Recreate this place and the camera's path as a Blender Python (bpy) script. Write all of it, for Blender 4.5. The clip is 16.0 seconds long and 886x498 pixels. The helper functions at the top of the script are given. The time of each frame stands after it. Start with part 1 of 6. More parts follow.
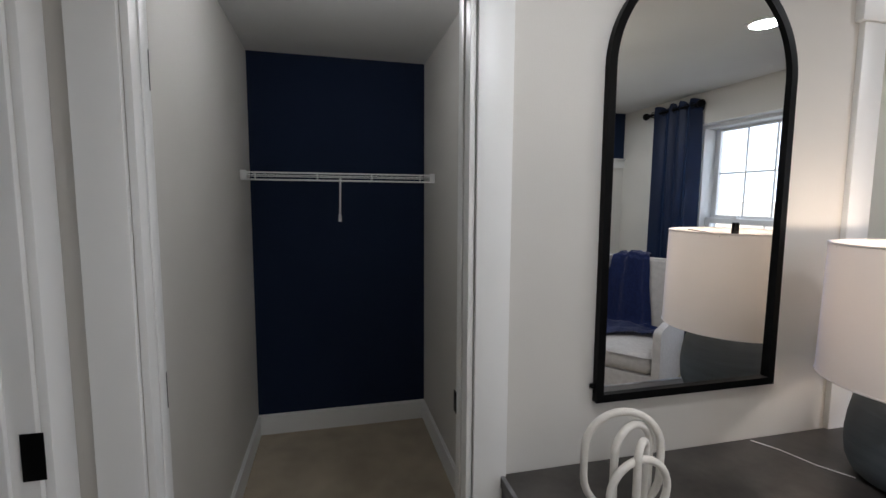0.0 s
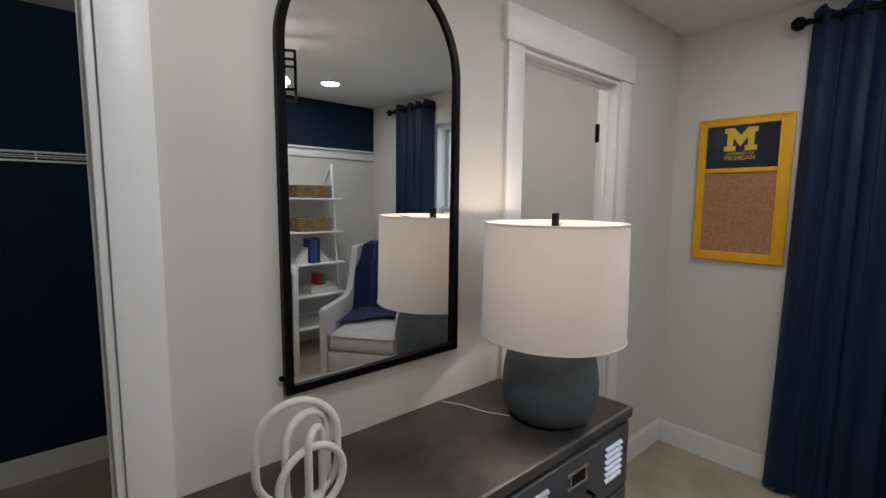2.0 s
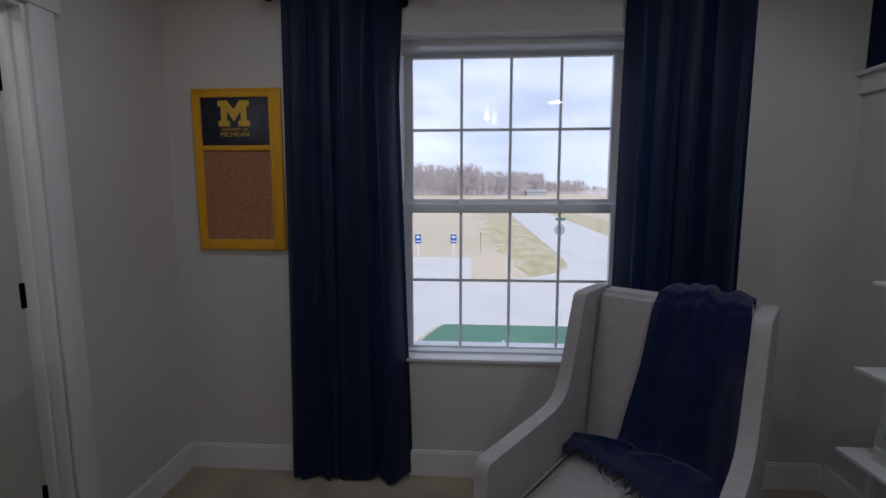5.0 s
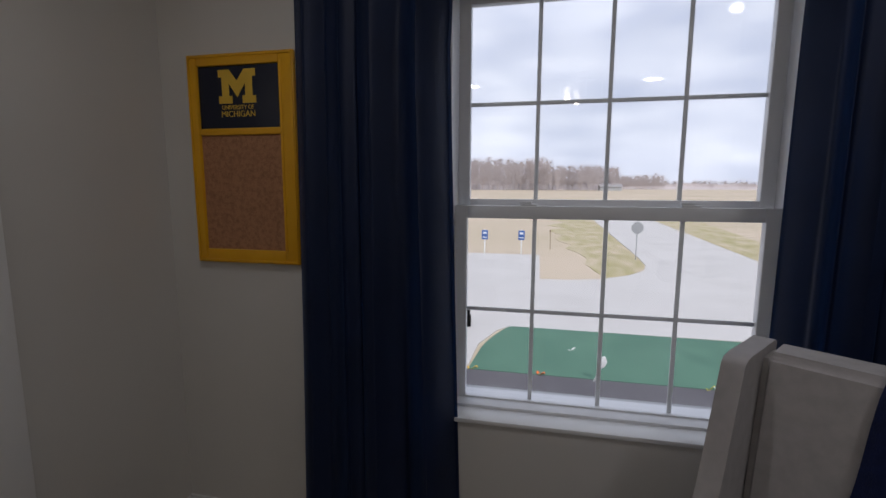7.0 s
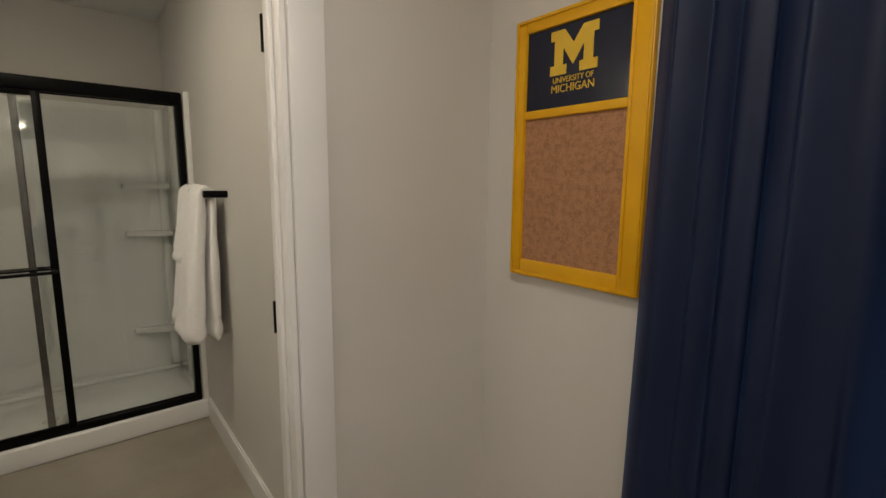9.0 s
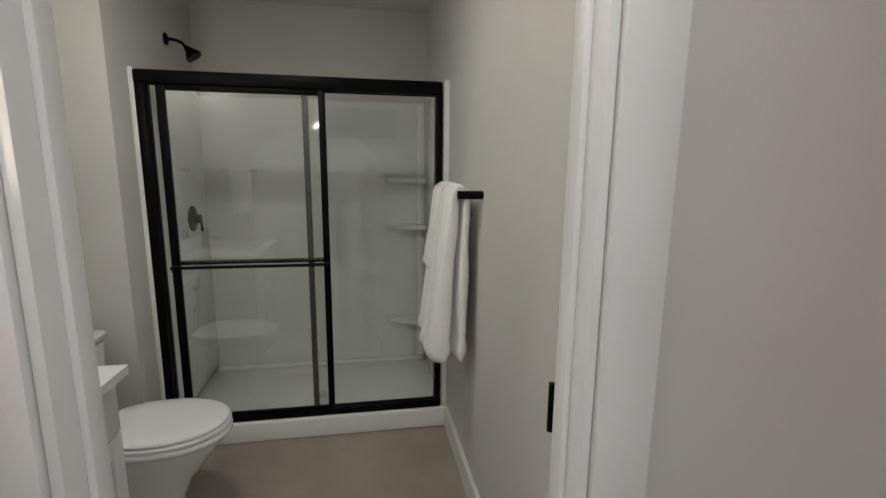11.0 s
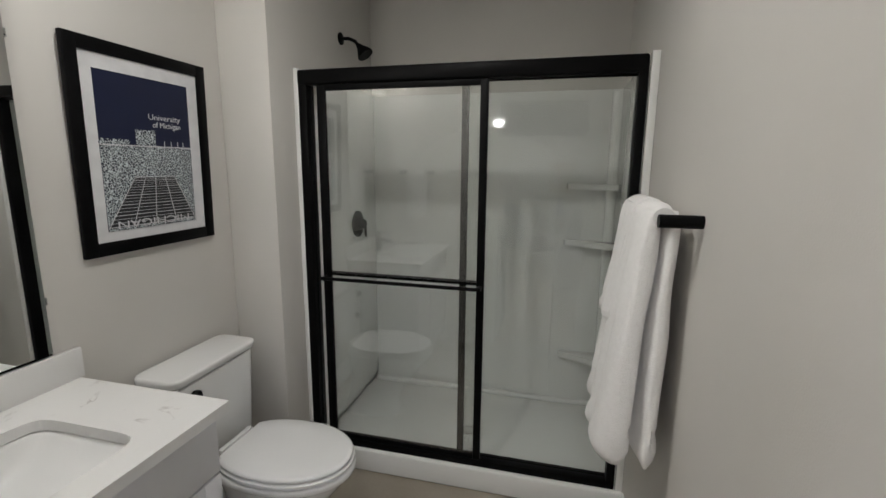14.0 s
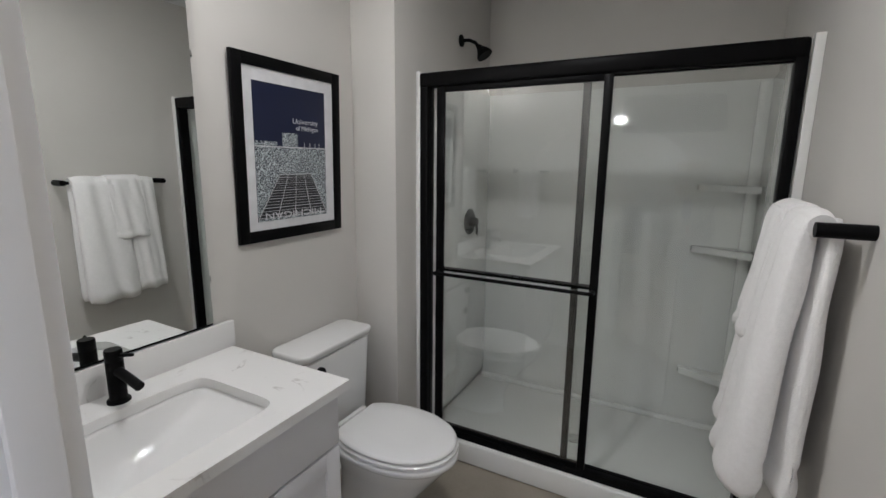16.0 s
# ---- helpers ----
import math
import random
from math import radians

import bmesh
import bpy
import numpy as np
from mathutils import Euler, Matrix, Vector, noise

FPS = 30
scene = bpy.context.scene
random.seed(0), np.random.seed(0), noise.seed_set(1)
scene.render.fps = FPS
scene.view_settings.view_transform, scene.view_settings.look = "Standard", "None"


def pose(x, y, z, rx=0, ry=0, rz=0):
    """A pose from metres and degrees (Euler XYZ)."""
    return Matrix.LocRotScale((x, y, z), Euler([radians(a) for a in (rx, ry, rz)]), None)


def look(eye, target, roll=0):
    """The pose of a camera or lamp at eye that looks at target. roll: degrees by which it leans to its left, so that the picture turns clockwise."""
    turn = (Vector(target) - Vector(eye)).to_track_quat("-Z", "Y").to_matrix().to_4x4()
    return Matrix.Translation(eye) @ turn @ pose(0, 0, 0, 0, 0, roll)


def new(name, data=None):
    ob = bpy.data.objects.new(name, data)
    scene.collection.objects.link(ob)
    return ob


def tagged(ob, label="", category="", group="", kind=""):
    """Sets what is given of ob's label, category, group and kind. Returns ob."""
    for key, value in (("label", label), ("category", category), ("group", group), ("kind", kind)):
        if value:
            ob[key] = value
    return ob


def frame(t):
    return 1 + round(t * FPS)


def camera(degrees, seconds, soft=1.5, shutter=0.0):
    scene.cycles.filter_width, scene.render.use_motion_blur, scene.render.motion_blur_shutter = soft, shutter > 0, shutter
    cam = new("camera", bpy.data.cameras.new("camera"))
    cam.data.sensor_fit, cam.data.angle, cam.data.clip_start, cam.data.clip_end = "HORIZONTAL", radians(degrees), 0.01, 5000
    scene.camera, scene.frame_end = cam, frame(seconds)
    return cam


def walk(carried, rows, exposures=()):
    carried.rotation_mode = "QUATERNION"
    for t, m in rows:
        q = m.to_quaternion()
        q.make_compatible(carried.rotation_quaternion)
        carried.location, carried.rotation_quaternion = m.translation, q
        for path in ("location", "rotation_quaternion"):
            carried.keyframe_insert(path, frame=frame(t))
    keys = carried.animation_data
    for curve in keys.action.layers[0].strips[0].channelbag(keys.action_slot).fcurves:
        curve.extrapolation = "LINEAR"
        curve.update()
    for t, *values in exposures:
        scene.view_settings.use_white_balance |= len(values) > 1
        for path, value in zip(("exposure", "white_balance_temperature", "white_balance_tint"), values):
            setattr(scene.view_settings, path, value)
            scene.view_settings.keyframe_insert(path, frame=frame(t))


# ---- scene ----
cam = camera(88.7, 16.0)
PATH = [
    (0, (0.552, 0.412, 1.519), (1.028, 2.345, 1.321), 0.3),
    (0.5, (0.605, 0.418, 1.512), (1.148, 2.332, 1.305), 0.2),
    (1, (0.665, 0.411, 1.507), (1.406, 2.257, 1.294), 0.4),
    (1.5, (0.733, 0.396, 1.506), (1.726, 2.118, 1.286), 0.4),
    (2, (0.809, 0.348, 1.493), (2.117, 1.845, 1.275), 0.5),
    (2.5, (0.878, 0.288, 1.48), (2.45, 1.505, 1.261), 0.5),
    (3, (0.945, 0.204, 1.464), (2.738, 1.059, 1.236), 0.3),
    (3.5, (1.051, 0.121, 1.444), (2.975, 0.617, 1.215), 0.2),
    (4, (1.173, 0.034, 1.442), (3.149, 0.242, 1.209), -0.0),
    (4.2, (1.217, 0.012, 1.443), (3.199, 0.156, 1.212), -0.1),
    (6.3, (1.882, 0.038, 1.435), (3.864, 0.158, 1.192), 0.0),
    (6.5, (1.934, 0.037, 1.447), (3.911, 0.217, 1.203), 0.1),
    (7, (2.087, 0.055, 1.454), (4.025, 0.472, 1.19), 0.2),
    (7.5, (2.229, 0.126, 1.437), (4.095, 0.802, 1.186), 0.3),
    (8, (2.335, 0.227, 1.447), (4.053, 1.214, 1.175), 0.4),
    (8.5, (2.433, 0.309, 1.436), (3.948, 1.585, 1.158), 0.2),
    (9, (2.518, 0.363, 1.457), (3.762, 1.903, 1.169), 0.5),
    (9.5, (2.574, 0.454, 1.467), (3.501, 2.2, 1.163), 0.8),
    (9.7, (2.586, 0.504, 1.471), (3.411, 2.298, 1.155), 0.7),
    (11.8, (2.630, 1.13, 1.503), (2.725, 3.097, 1.154), 0.5),
    (12, (2.642, 1.172, 1.505), (2.671, 3.14, 1.153), 0.4),
    (12.5, (2.647, 1.27, 1.514), (2.532, 3.236, 1.162), 0.4),
    (13, (2.679, 1.346, 1.517), (2.454, 3.302, 1.165), 0.4),
    (13.5, (2.714, 1.405, 1.523), (2.361, 3.341, 1.167), 0.5),
    (14, (2.724, 1.43, 1.527), (2.242, 3.337, 1.166), 0.5),
    (14.5, (2.724, 1.437, 1.523), (2.104, 3.304, 1.161), 0.5),
    (15, (2.728, 1.437, 1.522), (1.997, 3.263, 1.158), 0.6),
    (15.5, (2.723, 1.431, 1.522), (1.88, 3.207, 1.156), 0.6),
    (16, (2.712, 1.412, 1.529), (1.793, 3.149, 1.158), 0.6),
]
EXPOSURES = [(0, 0.55, 6000, 10), (1.0, 0.38, 6050, 10), (2.0, 0.33, 6050, 10), (2.5, 0.25, 5950, 10), (3.5, -0.4, 5650, 10), (4.2, -0.8, 5600, 12), (6.3, -1.1, 6150, 14), (8.0, -1.12, 6700, 14), (8.5, -0.78, 7200, 12), (9.0, 0.50, 7400, 11), (9.2, 0.92, 7300, 12), (9.5, 0.86, 7100, 12), (9.7, 0.82, 6900, 11), (11.8, 0.48, 6200, 7), (13.0, 0.71, 6250, 8), (14.0, 0.80, 6100, 11), (16.0, 0.84, 5850, 13)]
walk(cam, [(t, look(eye, target, roll)) for t, eye, target, roll in PATH], EXPOSURES)

# ---- light ----
world = bpy.data.worlds.new("sky")
scene.world = world
world.use_nodes = True
wt = world.node_tree
for n in list(wt.nodes):
    wt.nodes.remove(n)
w_out = wt.nodes.new("ShaderNodeOutputWorld")
w_bg = wt.nodes.new("ShaderNodeBackground")
w_sky = wt.nodes.new("ShaderNodeTexSky")
w_sky.sky_type, w_sky.sun_disc = "NISHITA", False
w_sky.sun_elevation, w_sky.sun_rotation = radians(46), radians(233)
w_sky.dust_density, w_sky.air_density = 2.0, 1.0
w_co = wt.nodes.new("ShaderNodeTexCoord")
w_map = wt.nodes.new("ShaderNodeMapping")
w_map.inputs["Scale"].default_value = (1.0, 1.0, 3.0)
w_noise = wt.nodes.new("ShaderNodeTexNoise")
w_noise.inputs["Scale"].default_value, w_noise.inputs["Detail"].default_value = 2.6, 8
w_noise.inputs["Roughness"].default_value = 0.62
w_ramp = wt.nodes.new("ShaderNodeValToRGB")
w_ramp.color_ramp.elements[0].position, w_ramp.color_ramp.elements[0].color = 0.36, (0.86, 0.86, 0.86, 1)
w_ramp.color_ramp.elements[1].position, w_ramp.color_ramp.elements[1].color = 0.62, (1, 1, 1, 1)
w_cloud = wt.nodes.new("ShaderNodeTexNoise")
w_cloud.inputs["Scale"].default_value, w_cloud.inputs["Detail"].default_value = 5.0, 7
w_cr = wt.nodes.new("ShaderNodeValToRGB")
w_cr.color_ramp.elements[0].position, w_cr.color_ramp.elements[0].color = 0.3, (10.0, 10.8, 13.0, 1)
w_cr.color_ramp.elements[1].position, w_cr.color_ramp.elements[1].color = 0.7, (14.5, 15.0, 16.2, 1)
w_mix = wt.nodes.new("ShaderNodeMix")
w_mix.data_type = "RGBA"
wt.links.new(w_co.outputs["Generated"], w_map.inputs["Vector"])
wt.links.new(w_map.outputs[0], w_noise.inputs["Vector"])
wt.links.new(w_map.outputs[0], w_cloud.inputs["Vector"])
wt.links.new(w_noise.outputs["Fac"], w_ramp.inputs["Fac"])
wt.links.new(w_cloud.outputs["Fac"], w_cr.inputs["Fac"])
wt.links.new(w_ramp.outputs[0], w_mix.inputs["Factor"])
wt.links.new(w_sky.outputs[0], w_mix.inputs["A"])
wt.links.new(w_cr.outputs[0], w_mix.inputs["B"])
wt.links.new(w_mix.outputs["Result"], w_bg.inputs["Color"])
w_bg.inputs["Strength"].default_value = 0.15
wt.links.new(w_bg.outputs[0], w_out.inputs[0])

sun = new("sun", bpy.data.lights.new("sun", "SUN"))
sun.data.energy, sun.data.angle, sun.data.color = 4.5, radians(10), (1.0, 0.96, 0.9)
sun.matrix_world = look((-20, -15, 26), (0, 0, 0))


def disk_lamp(name, x, y, z, r, watts, colour):
    ob = new(name, bpy.data.lights.new(name, "AREA"))
    ob.data.shape, ob.data.size, ob.data.energy, ob.data.color = "DISK", 2 * r, watts, colour
    ob.matrix_world = Matrix.Translation((x, y, z))
    return ob


def bulb_lamp(name, x, y, z, r, watts, colour):
    ob = new(name, bpy.data.lights.new(name, "POINT"))
    ob.data.shadow_soft_size, ob.data.energy, ob.data.color = r, watts, colour
    ob.location = (x, y, z)
    return ob


CEIL, BATH_CEIL = 2.44, 2.56
CANS = [(2.73, -0.98), (1.10, -0.88), (1.10, 0.74), (2.73, 0.63)]
PENDANT = (1.86, -0.15)
# place of an assumed, unseen light that fills the closet
CLOSET_FILL = (0.60, 2.12)
BATH_CAN = (2.15, 2.35)
WARM, NEUTRAL, BATHWHITE = (1.0, 0.80, 0.60), (1.0, 0.975, 0.95), (1.0, 0.945, 0.85)
for x, y in CANS:
    disk_lamp("can_light", x, y, CEIL - 0.012, 0.07, 4.8, NEUTRAL)
disk_lamp("bath_can_light", *BATH_CAN, BATH_CEIL - 0.012, 0.07, 5.2, BATHWHITE)
# fill lamp, added to brighten the closet walls
bulb_lamp("closet_fill_bulb", *CLOSET_FILL, CEIL - 0.10, 0.065, 7.5, NEUTRAL)
bulb_lamp("vanity_bulb", 1.42, 1.80, 2.16, 0.03, 1.75, BATHWHITE)
bulb_lamp("vanity_bulb", 1.42, 2.10, 2.16, 0.03, 1.75, BATHWHITE)
bulb_lamp("table_lamp_bulb", 2.02, 1.195, 1.355, 0.03, 3.3, WARM)
for dx in (-0.09, 0.09):
    bulb_lamp("pendant_bulb", PENDANT[0] + dx, PENDANT[1] + dx * 0.45, 2.13, 0.02, 1.6, (1.0, 0.86, 0.7))


# ---- materials ----
def mat(name, colour, rough=0.6, metal=0.0, colour2=None, scale=8.0, spots=0.0, bump=0.0, bump_scale=200.0, spec=0.5, sheen=0.0, coat=0.0, stretch=None):
    m = bpy.data.materials.new(name)
    m.use_nodes = True
    t = m.node_tree
    b = t.nodes["Principled BSDF"]
    b.inputs["Roughness"].default_value, b.inputs["Metallic"].default_value = rough, metal
    b.inputs["Specular IOR Level"].default_value = spec
    if sheen:
        b.inputs["Sheen Weight"].default_value = sheen
    if coat:
        b.inputs["Coat Weight"].default_value = coat
    co = t.nodes.new("ShaderNodeTexCoord")
    vec = co.outputs["Object"]
    if stretch:
        mp = t.nodes.new("ShaderNodeMapping")
        mp.inputs["Scale"].default_value = stretch
        t.links.new(vec, mp.inputs["Vector"])
        vec = mp.outputs[0]
    c2 = colour2 or tuple(c * 0.9 for c in colour)
    big = t.nodes.new("ShaderNodeTexNoise")
    big.inputs["Scale"].default_value, big.inputs["Detail"].default_value = scale, 6
    fine = t.nodes.new("ShaderNodeTexNoise")
    fine.inputs["Scale"].default_value, fine.inputs["Detail"].default_value = bump_scale, 3
    t.links.new(vec, big.inputs["Vector"])
    t.links.new(vec, fine.inputs["Vector"])
    add = t.nodes.new("ShaderNodeMath")
    add.operation = "MULTIPLY_ADD"
    add.inputs[1].default_value = spots
    t.links.new(fine.outputs["Fac"], add.inputs[0])
    t.links.new(big.outputs["Fac"], add.inputs[2])
    ramp = t.nodes.new("ShaderNodeValToRGB")
    ramp.color_ramp.elements[0].position, ramp.color_ramp.elements[0].color = 0.35 + 0.4 * spots, (*c2, 1)
    ramp.color_ramp.elements[1].position, ramp.color_ramp.elements[1].color = 0.65 + 0.6 * spots, (*colour, 1)
    t.links.new(add.outputs[0], ramp.inputs["Fac"])
    t.links.new(ramp.outputs[0], b.inputs["Base Color"])
    rr = t.nodes.new("ShaderNodeMapRange")
    rr.inputs["To Min"].default_value, rr.inputs["To Max"].default_value = max(rough - 0.06, 0.02), min(rough + 0.06, 1)
    t.links.new(big.outputs["Fac"], rr.inputs["Value"])
    t.links.new(rr.outputs[0], b.inputs["Roughness"])
    if bump:
        bp = t.nodes.new("ShaderNodeBump")
        bp.inputs["Strength"].default_value, bp.inputs["Distance"].default_value = bump, 0.003
        t.links.new(fine.outputs["Fac"], bp.inputs["Height"])
        t.links.new(bp.outputs[0], b.inputs["Normal"])
    return m


WALL = mat("wall_paint", (0.65, 0.63, 0.595), 0.75, colour2=(0.62, 0.602, 0.568), scale=1.5, bump=0.12, bump_scale=260)
CEILING = mat("ceiling_paint", (0.74, 0.74, 0.73), 0.9, colour2=(0.71, 0.71, 0.70), scale=2, bump=0.25, bump_scale=140)
TRIM = mat("trim_paint", (0.80, 0.80, 0.79), 0.38, colour2=(0.77, 0.77, 0.76), scale=3, bump=0.04, bump_scale=90)
NAVY = mat("navy_paint", (0.0105, 0.0190, 0.046), 0.75, colour2=(0.009, 0.0168, 0.041), scale=1.5, bump=0.12, bump_scale=260, spec=0.15)
CARPET = mat("carpet", (0.46, 0.39, 0.29), 1.0, colour2=(0.34, 0.285, 0.21), scale=5, spots=0.5, bump=1.0, bump_scale=420, spec=0.1, sheen=0.2)
BATHFLOOR = mat("bath_floor_tile", (0.40, 0.36, 0.30), 0.42, colour2=(0.30, 0.265, 0.215), scale=2.2, spots=0.15, bump=0.05, bump_scale=70)
VINYL = mat("window_vinyl", (0.82, 0.83, 0.85), 0.35, colour2=(0.80, 0.81, 0.83), scale=4)
BLACK = mat("black_metal", (0.0045, 0.0045, 0.0048), 0.38, 0.0, colour2=(0.0035, 0.0035, 0.0038), scale=20, bump=0.03, bump_scale=400, spec=0.08)
STEEL = mat("dark_steel", (0.150, 0.158, 0.175), 0.42, 0.65, colour2=(0.095, 0.098, 0.106), scale=4, spots=0.2, bump=0.05, bump_scale=60)
STEELTOP = mat("worn_steel", (0.135, 0.125, 0.118), 0.46, 0.65, colour2=(0.062, 0.058, 0.056), scale=5, spots=0.15, bump=0.05, bump_scale=50)
LOUVRE = mat("bare_steel", (0.55, 0.56, 0.58), 0.35, 0.8, colour2=(0.42, 0.43, 0.45), scale=30)
BRASS = mat("old_brass", (0.30, 0.26, 0.18), 0.4, 0.9, scale=40)
NICKEL = mat("worn_nickel", (0.50, 0.48, 0.43), 0.38, 0.85, colour2=(0.30, 0.28, 0.25), scale=50, spots=0.3)
UPHOLSTERY = mat("grey_upholstery", (0.50, 0.475, 0.47), 0.95, colour2=(0.43, 0.41, 0.405), scale=30, spots=0.4, bump=0.5, bump_scale=800, spec=0.2, sheen=0.15)
THROW = mat("navy_throw", (0.010, 0.018, 0.078), 0.95, colour2=(0.006, 0.011, 0.050), scale=60, spots=0.4, bump=0.8, bump_scale=300, spec=0.15, sheen=0.2)
CERAMIC = mat("grey_ceramic", (0.085, 0.098, 0.11), 0.7, colour2=(0.068, 0.079, 0.09), scale=4, bump=0.35, bump_scale=14, stretch=(1, 1, 9), spec=0.3)
PORCELAIN = mat("porcelain", (0.86, 0.86, 0.855), 0.08, colour2=(0.85, 0.85, 0.845), scale=2, coat=0.5)
SEATWHITE = mat("toilet_seat_white", (0.87, 0.87, 0.865), 0.14, colour2=(0.86, 0.86, 0.855), scale=3, coat=0.4)
WORNEDGE = mat("worn_steel_edge", (0.42, 0.42, 0.44), 0.35, 0.8, colour2=(0.16, 0.155, 0.16), scale=14, spots=0.4)
ACRYLIC = mat("shower_acrylic", (0.90, 0.905, 0.885), 0.10, colour2=(0.88, 0.885, 0.865), scale=2, coat=0.5)
def quartz_material():
    m = mat("white_quartz", (0.80, 0.795, 0.785), 0.2, scale=3)
    t = m.node_tree
    bs = t.nodes["Principled BSDF"]
    co = t.nodes.new("ShaderNodeTexCoord")
    n1 = t.nodes.new("ShaderNodeTexNoise")
    n1.inputs["Scale"].default_value, n1.inputs["Detail"].default_value, n1.inputs["Distortion"].default_value = 3.2, 6, 0.9
    su = t.nodes.new("ShaderNodeMath")
    su.operation, su.inputs[1].default_value = "SUBTRACT", 0.5
    ab = t.nodes.new("ShaderNodeMath")
    ab.operation = "ABSOLUTE"
    rp = t.nodes.new("ShaderNodeValToRGB")
    rp.color_ramp.elements[0].position, rp.color_ramp.elements[0].color = 0.0, (1, 1, 1, 1)
    rp.color_ramp.elements[1].position, rp.color_ramp.elements[1].color = 0.011, (0, 0, 0, 1)
    n2 = t.nodes.new("ShaderNodeTexNoise")
    n2.inputs["Scale"].default_value, n2.inputs["Detail"].default_value = 9.0, 3
    r2 = t.nodes.new("ShaderNodeValToRGB")
    r2.color_ramp.elements[0].position, r2.color_ramp.elements[0].color = 0.56, (0, 0, 0, 1)
    r2.color_ramp.elements[1].position, r2.color_ramp.elements[1].color = 0.68, (1, 1, 1, 1)
    mu = t.nodes.new("ShaderNodeMath")
    mu.operation = "MULTIPLY"
    mx = t.nodes.new("ShaderNodeMix")
    mx.data_type = "RGBA"
    mx.inputs["A"].default_value, mx.inputs["B"].default_value = (0.80, 0.795, 0.785, 1), (0.52, 0.50, 0.49, 1)
    for n in (n1, n2):
        t.links.new(co.outputs["Object"], n.inputs["Vector"])
    t.links.new(n1.outputs["Fac"], su.inputs[0])
    t.links.new(su.outputs[0], ab.inputs[0])
    t.links.new(ab.outputs[0], rp.inputs["Fac"])
    t.links.new(n2.outputs["Fac"], r2.inputs["Fac"])
    t.links.new(rp.outputs[0], mu.inputs[0])
    t.links.new(r2.outputs[0], mu.inputs[1])
    t.links.new(mu.outputs[0], mx.inputs["Factor"])
    t.links.new(mx.outputs["Result"], bs.inputs["Base Color"])
    return m


QUARTZ = quartz_material()
CABINET = mat("cabinet_paint", (0.77, 0.77, 0.785), 0.38, colour2=(0.75, 0.75, 0.765), scale=3)
TERRY = mat("white_terry", (0.91, 0.90, 0.885), 1.0, colour2=(0.87, 0.86, 0.845), scale=70, spots=0.5, bump=0.7, bump_scale=260, spec=0.1, sheen=0.3)
YELLOW = mat("yellow_paint", (0.80, 0.42, 0.008), 0.4, colour2=(0.74, 0.37, 0.006), scale=8, bump=0.05, bump_scale=100)
CORK = mat("cork", (0.44, 0.22, 0.115), 0.9, colour2=(0.30, 0.14, 0.07), scale=60, spots=0.8, bump=0.6, bump_scale=190)
BOARDNAVY = mat("navy_board", (0.006, 0.010, 0.030), 0.22, scale=3)
MAIZE = mat("maize_print", (0.78, 0.50, 0.05), 0.5, scale=10)
WHITEPLASTIC = mat("white_plastic", (0.80, 0.80, 0.79), 0.35, colour2=(0.78, 0.78, 0.77), scale=5)
WHITEWOOD = mat("white_lacquer", (0.78, 0.78, 0.77), 0.35, colour2=(0.75, 0.75, 0.74), scale=6)
CLAY = mat("white_clay", (0.74, 0.71, 0.66), 0.8, colour2=(0.68, 0.65, 0.60), scale=40, bump=0.5, bump_scale=80)
RUSH = mat("woven_rush", (0.30, 0.19, 0.085), 0.8, colour2=(0.16, 0.095, 0.04), scale=40, bump=0.6, bump_scale=150)
CHROME = mat("chrome", (0.8, 0.8, 0.8), 0.12, 1.0, scale=4)


def shade_material():
    m = mat("lamp_shade_linen", (0.80, 0.74, 0.71), 0.9, colour2=(0.77, 0.71, 0.68), scale=3, bump=0.3, bump_scale=500, spec=0.1)
    t = m.node_tree
    b = t.nodes["Principled BSDF"]
    b.inputs["Sheen Weight"].default_value, b.inputs["Sheen Roughness"].default_value = 0.55, 0.35
    b.inputs["Sheen Tint"].default_value = (0.10, 0.32, 0.9, 1)
    tr = t.nodes.new("ShaderNodeBsdfTranslucent")
    tr.inputs["Color"].default_value = (0.85, 0.74, 0.66, 1)
    mx = t.nodes.new("ShaderNodeMixShader")
    mx.inputs["Fac"].default_value = 0.10
    t.links.new(b.outputs[0], mx.inputs[1])
    t.links.new(tr.outputs[0], mx.inputs[2])
    t.links.new(mx.outputs[0], t.nodes["Material Output"].inputs["Surface"])
    return m


def curtain_material():
    m = mat("navy_curtain", (0.0065, 0.015, 0.05), 0.5, sheen=0.22, colour2=(0.005, 0.012, 0.04), scale=6, bump=0.3, bump_scale=700, spec=0.3)
    t = m.node_tree
    b = t.nodes["Principled BSDF"]
    b.inputs["Sheen Roughness"].default_value = 0.3
    b.inputs["Sheen Tint"].default_value = (0.12, 0.32, 0.85, 1)
    tr = t.nodes.new("ShaderNodeBsdfTranslucent")
    tr.inputs["Color"].default_value = (0.03, 0.13, 0.45, 1)
    mx = t.nodes.new("ShaderNodeMixShader")
    mx.inputs["Fac"].default_value = 0.07
    t.links.new(b.outputs[0], mx.inputs[1])
    t.links.new(tr.outputs[0], mx.inputs[2])
    t.links.new(mx.outputs[0], t.nodes["Material Output"].inputs["Surface"])
    return m


